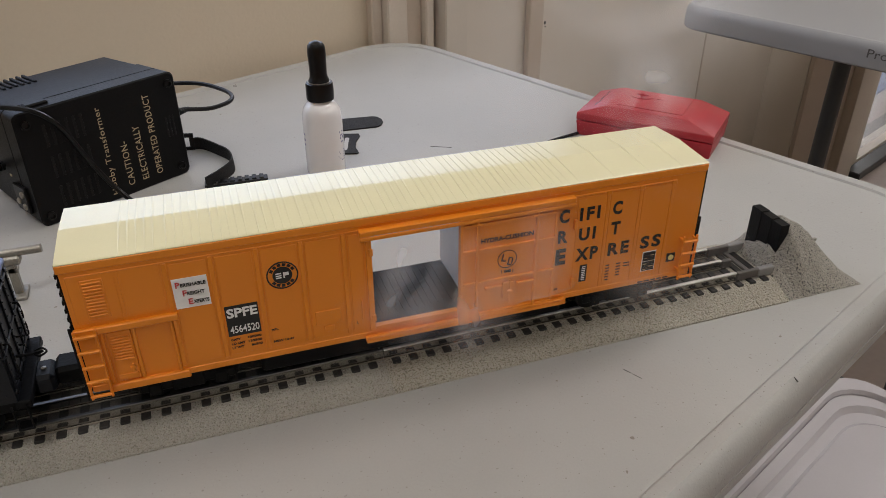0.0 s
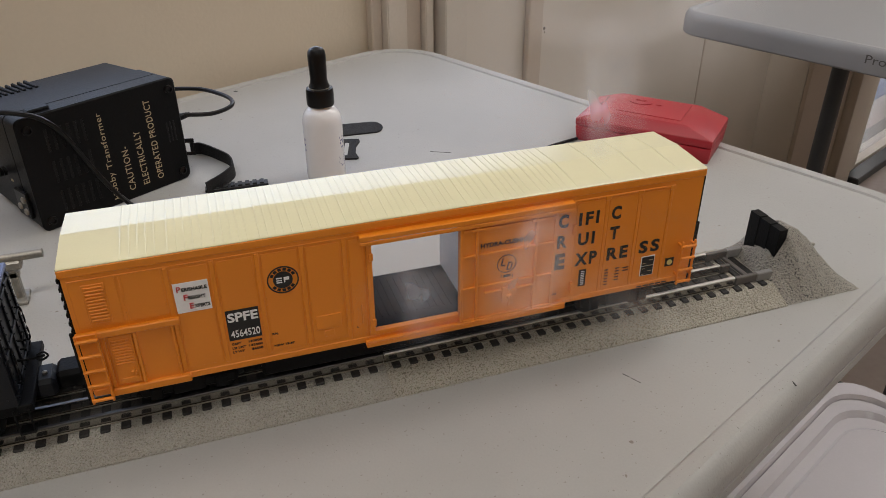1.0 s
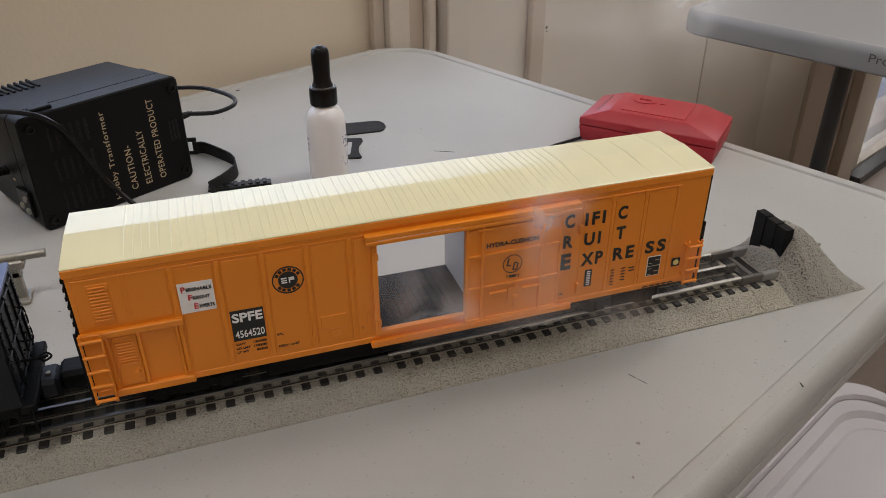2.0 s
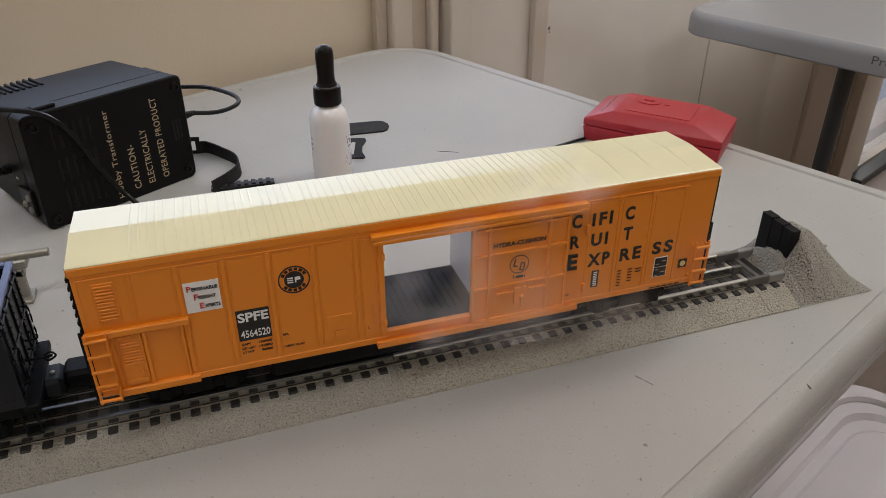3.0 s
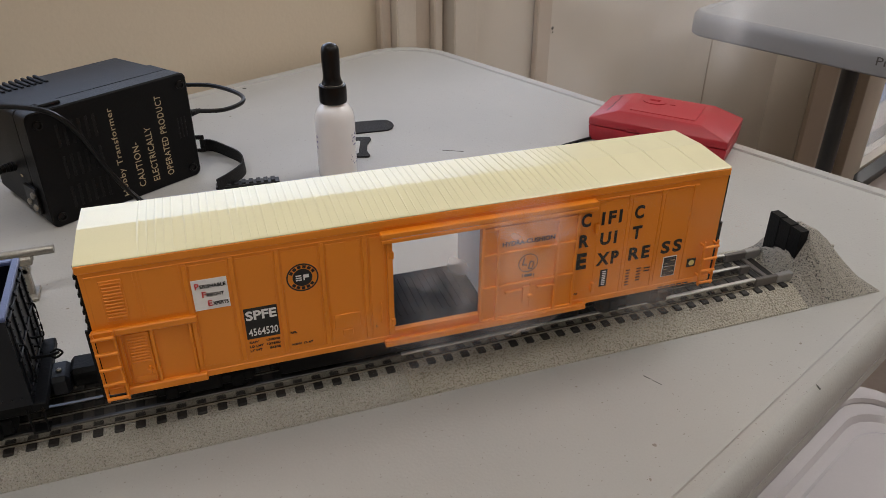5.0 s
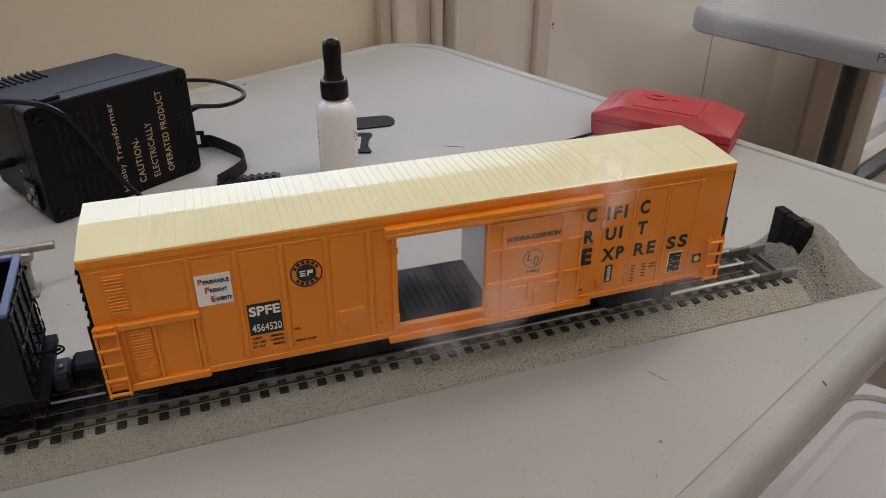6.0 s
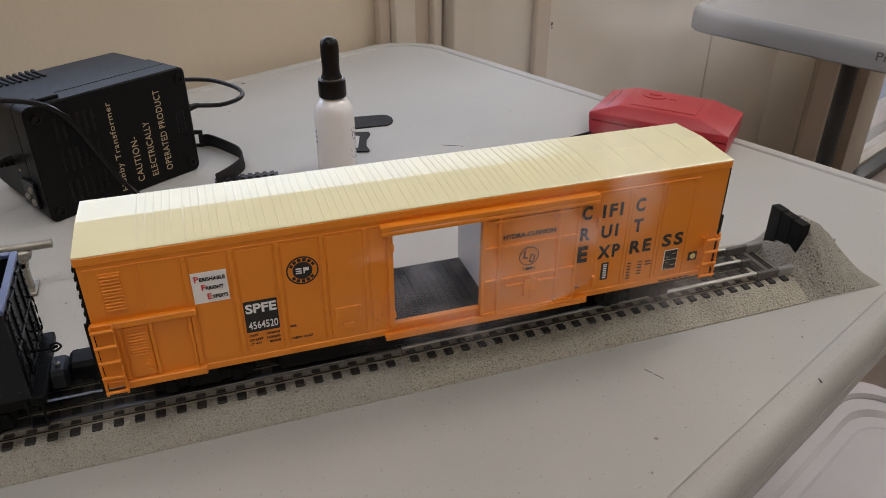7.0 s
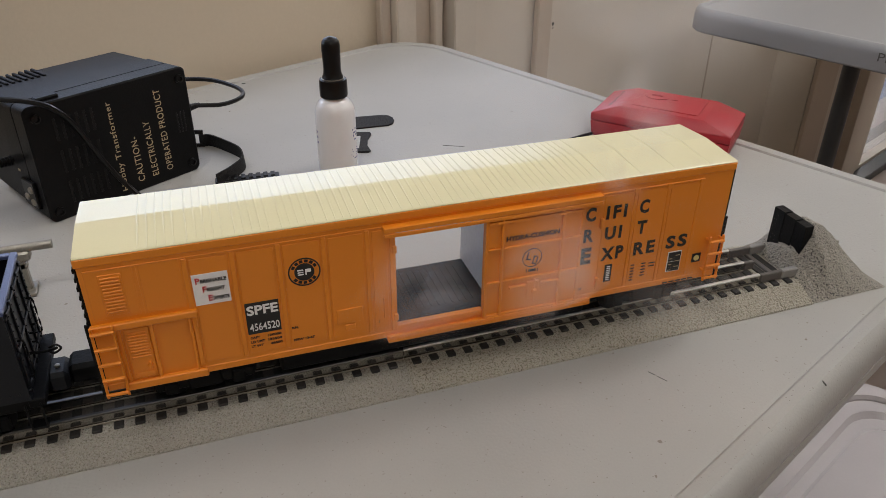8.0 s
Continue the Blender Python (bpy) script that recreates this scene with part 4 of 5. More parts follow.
    tube(bm, [(x1, -0.006, T + 0.0545), (x1 + 0.006, -0.0065, T + 0.0545), (x1 + 0.010, -0.007, T + 0.0550), (x1 + 0.0135, -0.0085, T + 0.0565)], 0.0008, 6, steps=5)
    tube(bm, [(x1 + 0.009, -0.0045, T + 0.0548), (x1 + 0.0125, -0.0050, T + 0.0562), (x1 + 0.0150, -0.0075, T + 0.0552), (x1 + 0.0115, -0.0090, T + 0.0540), (x1 + 0.009, -0.007, T + 0.0546)], 0.0006, 6, steps=5)
    part("uncoupling_lever", bm, BLACK_P, c)
    for tx in (-0.080, -0.250):
        tr = part("truck", boxes([S(tx - 0.030, tx + 0.030, -0.0250, -0.0215, 0.0225, 0.0315), S(tx - 0.030, tx + 0.030, 0.0215, 0.0250, 0.0225, 0.0315),
                                  S(tx - 0.010, tx + 0.010, -0.0255, 0.0255, 0.0215, 0.0350)], 0.0012), CHASSIS, c, "black truck")
        for wx in (tx - 0.021, tx + 0.021):
            for s in (-1, 1):
                part("wheel", made(lathe, [(0.0030, -0.0016), (0.0108, -0.0012), (0.0108, 0.0), (0.0096, 0.0004), (0.0093, 0.0032), (0.0076, 0.0036), (0.0070, 0.0024), (0.0028, 0.0024), (0.002, 0.0036)], 0, 0, 24,
                                   Matrix.Translation((wx, s * 0.0155, T + 0.0165 + 0.0096)) @ Matrix.Rotation(radians(90 * s), 4, "X")), CHASSIS, tr)
            part("axle_box", boxes([S(wx - 0.004, wx + 0.004, -0.0272, -0.0240, 0.0215, 0.0310)], 0.001), CHASSIS, tr)


tender()

# ---- transformer with its cords ----
TRM = Matrix.Translation((-0.0545, 0.2495, T)) @ Matrix.Rotation(radians(31.3), 4, "Z") @ Matrix.Diagonal((1, 1, 0.965, 1))


def transformer():
    o = TRM @ Vector((0.067, 0.045, 0))
    c = thing("power_transformer", "black plastic hobby transformer with gold lettering, standing on its side", "transformer", o.x, o.y, T, 31.3)
    # housing: rounded face, drawn back with a chamfer
    bm = bmesh.new()
    rings = []
    for y, ins, r in ((0.0, 0.0012, 0.006), (0.0012, 0.0, 0.006), (0.020, 0.0008, 0.006), (0.0203, 0.0014, 0.006), (0.0211, 0.0014, 0.006), (0.0214, 0.0008, 0.006), (0.045, 0.0016, 0.006), (0.0453, 0.0024, 0.006), (0.098, 0.0048, 0.006), (0.103, 0.008, 0.008), (0.104, 0.011, 0.008)):
        rings.append([bm.verts.new(TRM @ Vector((0.0675 + a, y, 0.0502 + b))) for a, b in rounded(0.141 - 2 * ins, 0.1004 - 2 * ins, r, 5)])
    n = len(rings[0])
    for a, b in zip(rings, rings[1:]):
        for i in range(n):
            bm.faces.new((a[i], a[(i + 1) % n], b[(i + 1) % n], b[i]))
    bm.faces.new(rings[0][::-1])
    bm.faces.new(rings[-1])
    h = part("housing", bm, BLACK_P, c, "black plastic housing")
    for s, z in ((0.0055, 0.0900), (0.1305, 0.0903), (0.1295, 0.0098), (0.0050, 0.0090)):
        part("screw_boss", made(lathe, [(0.0001, 0), (0.0038, 0), (0.0038, 0.0022), (0.0030, 0.0026), (0.0026, 0.0026), (0.0024, 0.0010), (0.0001, 0.0010)], 0, 0, 18,
                                TRM @ Matrix.Translation((s, 0.0004, z)) @ Matrix.Rotation(radians(90), 4, "X")), RUBBER, c)
    for z0 in (0.0125, 0.0395, 0.0672):
        for k in range(6):
            s = 0.0185 + 0.0061 * k
            part("vent_slot", boxes([(s - 0.0011, s + 0.0011, -0.0002, 0.0015, z0, z0 + 0.0195)], 0.0001, TRM), RUBBER, c, "dark vent slot")
            part("slot_edge", boxes([(s + 0.0011, s + 0.0016, -0.0005, 0.0015, z0, z0 + 0.0195)], 0.0001, TRM), BLACK_P, c)
    for s in (0.1228, 0.1262, 0.1296):
        part("vent_slot", boxes([(s - 0.0008, s + 0.0008, -0.0002, 0.0015, 0.0410, 0.0605)], 0.0001, TRM), RUBBER, c, "dark vent slot")
    for k in range(11):
        s = -0.001 + 0.0052 * k
        part("top_rib", boxes([(s, s + 0.0026, 0.074, 0.0985, 0.0925, 0.0982)], 0.0006, TRM), BLACK_P, c)
    rot = Matrix.Rotation(radians(90), 4, "X") @ Matrix.Rotation(radians(90), 4, "Z")
    for text, s, z, ln, ht in (("Hobby Transformer", 0.0668, 0.0060, 0.0815, 0.0066), ("CAUTION-", 0.0820, 0.0090, 0.0420, 0.0060),
                               ("ELECTRICALLY", 0.0958, 0.0098, 0.0515, 0.0060), ("OPERATED PRODUCT", 0.1103, 0.0102, 0.0760, 0.0060)):
        letters("lettering", text, ln, ht, TRM @ Matrix.Translation((s, -0.0001, z)) @ rot, GOLD_INK, c, 0.003, gap=1.1)
    # switch and terminals on the end
    part("rocker", boxes([(0.012, 0.030, 0.006, 0.014, 0.0995, 0.1030)], 0.001, TRM), BLACK_P, c)
    part("terminal_block", boxes([(-0.0055, -0.0025, 0.012, 0.032, 0.010, 0.034)], 0.0006, TRM), RUBBER, c)
    for y, z in ((0.017, 0.016), (0.017, 0.027), (0.026, 0.019)):
        part("terminal_screw", made(lathe, [(0.0001, 0), (0.0030, 0), (0.0030, 0.0010), (0.0022, 0.0018), (0.0001, 0.0018)], 0, 0, 14,
                                    TRM @ Matrix.Translation((-0.0055, y, z)) @ Matrix.Rotation(radians(-90), 4, "Y")), NICKEL, c, "bright screw")
    for y1, z0 in ((0.0375, 0.010), (0.0385, 0.0135), (0.037, 0.038)):
        part("terminal_bar", boxes([(-0.0032, -0.0027, 0.034, y1, z0, z0 + 0.0018)], 0, TRM), GOLD_INK, c)
    bm = bmesh.new()
    for k in range(6):
        rod(bm, TRM @ Vector((-0.003 - 0.0028 * k, 0.045, 0.045)), TRM @ Vector((-0.0052 - 0.0028 * k, 0.045, 0.045)), 0.0042 - 0.0002 * k, 14)
    rod(bm, TRM @ Vector((-0.002, 0.045, 0.045)), TRM @ Vector((-0.022, 0.045, 0.045)), 0.0026, 12)
    part("strain_relief", bm, RUBBER, c)
    bm = bmesh.new()
    for k in range(5):
        rod(bm, TRM @ Vector((0.138 + 0.0026 * k, 0.010, 0.057)), TRM @ Vector((0.1398 + 0.0026 * k, 0.010, 0.057)), 0.0038 - 0.0003 * k, 14)
    rod(bm, TRM @ Vector((0.136, 0.010, 0.057)), TRM @ Vector((0.153, 0.010, 0.057)), 0.0020, 12)
    part("strain_relief", bm, RUBBER, c)
    LOOP = ((0.150, 0.010, 0.057), (0.170, -0.001, 0.055), (0.192, 0.001, 0.055), (0.203, 0.013, 0.056), (0.205, 0.034, 0.057), (0.199, 0.060, 0.058), (0.180, 0.082, 0.058), (0.166, 0.089, 0.056), (0.156, 0.084, 0.050), (0.150, 0.082, 0.036), (0.146, 0.090, 0.012), (0.138, 0.110, 0.0023))
    # cord that loops from the far end and lies on the table behind the housing
    bm = bmesh.new()
    tube(bm, [TRM @ Vector(p) for p in (LOOP)], 0.0021, 8)
    part("power_cord", bm, RUBBER, c, "thin black cord")
    bm = bmesh.new()
    tube(bm, [TRM @ Vector(p) for p in ((-0.11, 0.040, 0.118), (-0.06, 0.020, 0.116), (-0.018, 0.002, 0.112), (0.006, -0.0035, 0.1045), (0.019, -0.0065, 0.0955), (0.030, -0.0085, 0.0790),
                                       (0.045, -0.011, 0.043), (0.058, -0.018, 0.016), (0.068, -0.035, 0.0022), (0.085, -0.07, 0.0022), (0.090, -0.10, 0.0022))], 0.0021, 8)
    part("output_cord", bm, RUBBER, c, "thin black cord hanging over the face")
    bm = bmesh.new()
    tube(bm, [TRM @ Vector(p) for p in ((-0.022, 0.045, 0.045), (-0.034, 0.046, 0.041), (-0.06, 0.05, 0.02), (-0.09, 0.05, 0.0022), (-0.15, 0.03, 0.0022))], 0.0021, 8)
    part("output_cord", bm, RUBBER, c, "thin black cord")


transformer()


# ---- straps ----
def slotted_strap():
    """A strap that curves over the table beside the transformer, with a slotted head."""
    c = thing("cable_strap", "black hook-and-loop cable strap curling on the table", "cable strap", 0.09, 0.33, T, group="cable straps")
    bm = bmesh.new()
    ribbon(bm, [(0.068, 0.3725, T + 0.0002), (0.077, 0.371, T + 0.0002), (0.090, 0.352, T + 0.0002), (0.101, 0.330, T + 0.0002), (0.1015, 0.307, T + 0.0002), (0.090, 0.289, T + 0.0002), (0.075, 0.274, T + 0.0002)], 0.0125, 0.0012, 0.001)
    part("band", bm, STRAP, c)
    hm = Matrix.Translation((0.0625, 0.3735, T + 0.0002)) @ Matrix.Rotation(radians(-14), 4, "Z")
    part("head", boxes([(-0.004, 0.0085, -0.0008, 0.0008, 0.0, 0.0035), (-0.004, 0.0085, -0.0008, 0.0008, 0.0130, 0.0175), (-0.004, -0.0012, -0.0008, 0.0008, 0.0035, 0.0130), (0.0040, 0.0085, -0.0008, 0.0008, 0.0035, 0.0130)], 0.0005, hm), STRAP, c)


def flat_strap():
    c = thing("cable_strap", "flat black hook-and-loop strap lying behind the bottle", "cable strap", 0.235, 0.37, T, group="cable straps")
    a = Matrix.Translation((0.2310, 0.3835, T)) @ Matrix.Rotation(radians(-4), 4, "Z")
    bm = bmesh.new()
    out = [(-0.03, -0.0165), (0.026, -0.0155), (0.031, -0.012), (0.0345, -0.004), (0.0345, 0.004), (0.031, 0.012), (0.026, 0.0145), (-0.03, 0.0165)]
    prism(bm, out, lambda p, q, d: a @ Vector((p, q, 0.0002 + d + 4.0 * (p / 100) ** 2)), 0.0014)
    part("band", bm, STRAP, c)
    b = Matrix.Translation((0.2185, 0.3330, T)) @ Matrix.Rotation(radians(-17), 4, "Z")
    bm = bmesh.new()
    out = [(-0.012, -0.026), (0.0085, -0.026), (0.0102, -0.0235), (0.0065, -0.012), (0.0060, 0.004), (0.0090, 0.018), (0.0075, 0.0235), (-0.012, 0.0235)]
    prism(bm, out, lambda p, q, d: b @ Vector((p, q, 0.0002 + d)), 0.0015)
    part("head", bm, STRAP, c)
    bm = bmesh.new()
    prism(bm, rounded(0.0042, 0.031, 0.0019, 5, -0.0035, -0.003), lambda p, q, d: b @ Vector((p, q, 0.0016 + d)), 0.0003)
    part("slot", bm, TABLE, c, "pale slot through which the table shows")


slotted_strap()
flat_strap()


def toothed_strip():
    c = thing("ribbed_strip", "black ribbed plastic strip lying behind the car", "plastic strip", 0.099, 0.282, T)
    m = Matrix.Translation((0.099, 0.282, T)) @ Matrix.Rotation(radians(-4), 4, "Z")
    part("strip", boxes([(-0.026, 0.030, -0.005, 0.005, 0.0003, 0.003)], 0.0005, m), RUBBER, c)
    for k in range(8):
        part("tooth", boxes([(-0.023 + 0.0065 * k, -0.019 + 0.0065 * k, -0.004, 0.0045, 0.0028, 0.0046)], 0.0005, m), RUBBER, c)


toothed_strip()


# ---- dropper bottle ----
def bottle():
    x, y = 0.1833, 0.2770
    c = thing("dropper_bottle", "white plastic dropper bottle with black rubber bulb", "bottle", x, y, T)
    b = part("bottle_body", made(lathe, [(0.0001, 0.0004), (0.0155, 0.0002), (0.0172, 0.0018), (0.0178, 0.0045), (0.0178, 0.0545), (0.0176, 0.0580), (0.0166, 0.0620), (0.0148, 0.0655), (0.0122, 0.0684), (0.0100, 0.0698), (0.0094, 0.0730), (0.0001, 0.0735)],
                                 x, y, 40, Matrix.Translation((0, 0, T))), BOTTLE, c, "glossy white bottle")
    part("collar", made(lathe, [(0.0001, 0.0715), (0.0117, 0.0712), (0.0122, 0.0720), (0.0123, 0.0780), (0.0121, 0.0850), (0.0116, 0.0866), (0.0098, 0.0870), (0.0001, 0.0873)], x, y, 36, Matrix.Translation((0, 0, T))), RUBBER, c, "glossy black collar")
    part("seal_ring", made(lathe, [(0.0080, 0.0868), (0.0098, 0.0868), (0.0100, 0.0876), (0.0082, 0.0880)], x, y, 30, Matrix.Translation((0, 0, T))), NICKEL, c)
    part("bulb", made(lathe, [(0.0001, 0.0868), (0.0092, 0.0870), (0.0093, 0.0885), (0.0080, 0.0912), (0.0075, 0.0950), (0.0077, 0.1020), (0.0080, 0.1110), (0.0079, 0.1160), (0.0073, 0.1192), (0.0057, 0.1213), (0.0034, 0.1222), (0.0022, 0.1228), (0.0001, 0.1229)], x, y, 32, Matrix.Translation((0.0, 0, T))), RUBBER, c, "black rubber bulb")
    bm = bmesh.new()
    def wrap(a, z, w, h):
        r = 0.01798
        vs = [bm.verts.new((x + r * math.cos(radians(q)), y + r * math.sin(radians(q)), T + zz)) for q, zz in ((a - w, z), (a + w, z), (a + w, z + h), (a - w, z + h))]
        bm.faces.new(vs)
    for k, (a, z, w, h) in enumerate(((-22, 0.036, 10, 0.0016), (-21, 0.033, 8, 0.0012), (-20, 0.030, 10, 0.0022), (-19, 0.0265, 7, 0.0012), (-24, 0.0180, 14, 0.0010), (-22, 0.0158, 13, 0.0010), (-26, 0.0135, 15, 0.0010), (-22, 0.0112, 12, 0.0010), (-20, 0.009, 9, 0.0010))):
        wrap(a - 18, z + 0.006, w, h)
    for z in (0.040, 0.035, 0.030):
        wrap(-170, z, 4, 0.0022)
    part("label_bars", bm, LABEL_INK, b)


bottle()


# ---- red case ----
def red_case():
    t, n = Vector((0.666, -0.746, 0)), Vector((0.746, 0.666, 0))
    m = Matrix(((t.x, n.x, 0, 0.4430), (t.y, n.y, 0, 0.2790), (0, 0, 1, T), (0, 0, 0, 1)))
    o = m @ Vector((0.068, 0.037, 0))
    c = thing("plastic_case", "closed red plastic case with sloping lid edges", "case", o.x, o.y, T, math.degrees(math.atan2(t.y, t.x)))
    def shell(rows):
        bm = bmesh.new()
        rings = [[bm.verts.new(m @ Vector((a, b, z))) for a, b in ((x0, y0), (x1, y0), (x1, y1), (x0, y1))] for x0, x1, y0, y1, z in rows]
        for p, q in zip(rings, rings[1:]):
            for i in range(4):
                bm.faces.new((p[i], p[(i + 1) % 4], q[(i + 1) % 4], q[i]))
        bm.faces.new(rings[0][::-1])
        bm.faces.new(rings[-1])
        bmesh.ops.bevel(bm, geom=bm.edges[:], offset=0.0010, segments=2, affect="EDGES", profile=0.5)
        return bm
    part("tray", shell([(0.002, 0.1355, 0.002, 0.072, 0.0), (0.0, 0.1370, 0.0, 0.074, 0.0160)]), RED, c)
    lid = part("lid", shell([(0.0, 0.1370, 0.0, 0.074, 0.0168), (0.0, 0.1370, 0.0, 0.074, 0.0242), (0.027, 0.1085, 0.008, 0.070, 0.0335)]), RED, c)
    part("lid_panel", boxes([(0.036, 0.101, 0.016, 0.064, 0.0333, 0.0342)], 0.0002, m), RED, lid)
    bm = bmesh.new()
    prism(bm, [(0.052 + 0.012 * math.cos(radians(a)), 0.050 + 0.009 * math.sin(radians(a))) for a in range(0, 360, 15)], lambda a, b, d: m @ Vector((a, b, 0.0339 + d)), 0.0010)
    part("emblem", bm, RED, lid, "raised oval emblem")
    part("emblem_bars", boxes([(0.047, 0.057, 0.0495, 0.0505, 0.0343, 0.0356), (0.046, 0.058, 0.0520, 0.0530, 0.0343, 0.0356), (0.068, 0.074, 0.047, 0.0490, 0.0339, 0.0348)], 0.0001, m), RED, lid)
    part("latch", boxes([(0.039, 0.050, -0.0005, 0.0008, 0.0168, 0.0200)], 0.0002, m), RED, c)
    slope = m @ Matrix.Translation((0.0, 0.0, 0.0242)) @ Matrix.Rotation(-math.atan2(0.0093, 0.027), 4, "Y")
    for k, (a, w) in enumerate(((0.016, 0.009), (0.027, 0.006), (0.036, 0.010), (0.049, 0.005), (0.057, 0.008))):
        part("writing_bar", boxes([(0.0135 + 0.001 * (k % 2), 0.0150 + 0.001 * (k % 2), a, a + w, 0.0, 0.0002)], 0, slope), SCUFF, lid, "dark marker writing")
    part("hinge", boxes([(-0.0010, 0.0005, 0.020, 0.050, 0.013, 0.0200)], 0.0004, m), RED, c)


red_case()


# ---- small metal bracket beside the tender ----
def bracket():
    c = thing("metal_bracket", "small weathered metal bracket with a round arm", "bracket", -0.064, 0.150, T)
    part("post", boxes([(-0.0670, -0.0615, 0.146, 0.1525, T + 0.0002, T + 0.0270), (-0.0680, -0.0605, 0.146, 0.1525, T + 0.0190, T + 0.0240)], 0.0007), NICKEL, c)
    part("clamp", boxes([(-0.0715, -0.0570, 0.144, 0.154, T + 0.0262, T + 0.0330)], 0.0012), NICKEL, c)
    bm = bmesh.new()
    rod(bm, (-0.085, 0.149, T + 0.0345), (-0.0425, 0.149, T + 0.0345), 0.0031, 14)
    part("arm", bm, NICKEL, c)
    part("foot", boxes([(-0.0690, -0.0590, 0.140, 0.158, T + 0.0001, T + 0.0030)], 0.0006), NICKEL, c)


bracket()


# ---- storage bin on the floor ----
def storage_bin():
    m = ROOM @ Matrix.Translation((0.548, -0.372, 0))
    c = thing("storage_bin", "milky clear plastic storage bin on the floor", "storage bin", *(m @ Vector((0, 0, 0))), TURN)
    w, d, top = 0.43, 0.42, 0.44
    bm = bmesh.new()
    rows = [(w - 0.10, d - 0.10, 0.04, 0.0), (w - 0.03, d - 0.03, 0.05, top - 0.035), (w - 0.028, d - 0.028, 0.05, top - 0.018), (w, d, 0.045, top - 0.016), (w, d, 0.045, top - 0.002), (w - 0.004, d - 0.004, 0.043, top),
            (w - 0.030, d - 0.030, 0.048, top), (w - 0.034, d - 0.034, 0.048, top - 0.004), (w - 0.036, d - 0.036, 0.046, top - 0.035), (w - 0.106, d - 0.106, 0.036, 0.006)]
    rings = [[bm.verts.new(m @ Vector((a, b, z))) for a, b in rounded(ww, dd, r, 6)] for ww, dd, r, z in rows]
    n = len(rings[0])
    for p, q in zip(rings, rings[1:]):
        for i in range(n):
            bm.faces.new((p[i], p[(i + 1) % n], q[(i + 1) % n], q[i]))
    bm.faces.new(rings[0][::-1])
    bm.faces.new(rings[-1])
    part("tub", bm, BIN, c)
    bm = bmesh.new()
    rings = [[bm.verts.new(m @ Vector((a, b, z))) for a, b in rounded(w - ins, d - ins, 0.045, 6)] for ins, z in ((0.036, top - 0.014), (0.036, top - 0.006), (0.062, top - 0.0055), (0.070, top - 0.012), (0.092, top - 0.013), (0.10, top - 0.010))]
    for p, q in zip(rings, rings[1:]):
        for i in range(n):
            bm.faces.new((p[i], p[(i + 1) % n], q[(i + 1) % n], q[i]))
    bm.faces.new(rings[0][::-1])
    bm.faces.new(rings[-1])
    part("lid", bm, BIN, c, "milky lid set into the rim")
    for v in (-0.11, 0.0, 0.11):
        part("rib", boxes([(w / 2 - 0.040, w / 2 - 0.034, v - 0.006, v + 0.006, 0.05, top - 0.04)], 0.002, m), BIN, c)
    part("clip", boxes([(w / 2 - 0.012, w / 2 + 0.006, -0.10, 0.02, top - 0.045, top + 0.003)], 0.003, m), BIN, c, "clear side clip")


storage_bin()


# ---- marks on the tables ----
def marks():
    def stroke(name, pts, r, label):
        bm = bmesh.new()
        tube(bm, [Vector((x, y, T + z)) for x, y, z in pts], r, 5, steps=4)
        lone(name, bm, SCUFF, label, "mark", group="marks on the table")
    stroke("pencil_mark", [(0.2962, -0.0660, 0), (0.2975, -0.0682, 0), (0.2986, -0.0702, 0)], 0.0003, "thin dark scratch on the table top")
    stroke("pencil_mark", [(0.2992, -0.0716, 0), (0.3006, -0.0742, 0), (0.3022, -0.0772, 0)], 0.00025, "thin dark scratch on the table top")
    stroke("pencil_mark", [(0.293, 0.300, 0), (0.305, 0.294, 0), (0.312, 0.290, 0)], 0.0004, "thin dark scratch on the table top")
    stroke("nick", [(0.3876, -0.1066, 0.0019), (0.3879, -0.1094, 0.0018), (0.3880, -0.1122, 0.0012)], 0.0005, "dark nick in the raised lip of the table")
    stroke("pencil_mark", [(0.127, 0.553, 0), (0.131, 0.551, 0)], 0.0008, "dark speck on the table top")
    letters("handwriting", "Prope", 0.052, 0.017, FAR_M @ Matrix.Translation((-0.6103, 0.051, 0.695)) @ Matrix.Rotation(radians(-90), 4, "Z") @ Matrix.Rotation(radians(90), 4, "X"), SCUFF, far_table, 0.0, "dark handwriting")


marks()


def loose_cord():
    bm = bmesh.new()
    tube(bm, [(0.388, 0.255, T + 0.0016), (0.407, 0.267, T + 0.0016), (0.426, 0.273, T + 0.0016), (0.446, 0.278, T + 0.0016)], 0.0016, 8)
    lone("loose_cord", bm, RUBBER, "thin black cord lying beside the red case", "cord")


loose_cord()

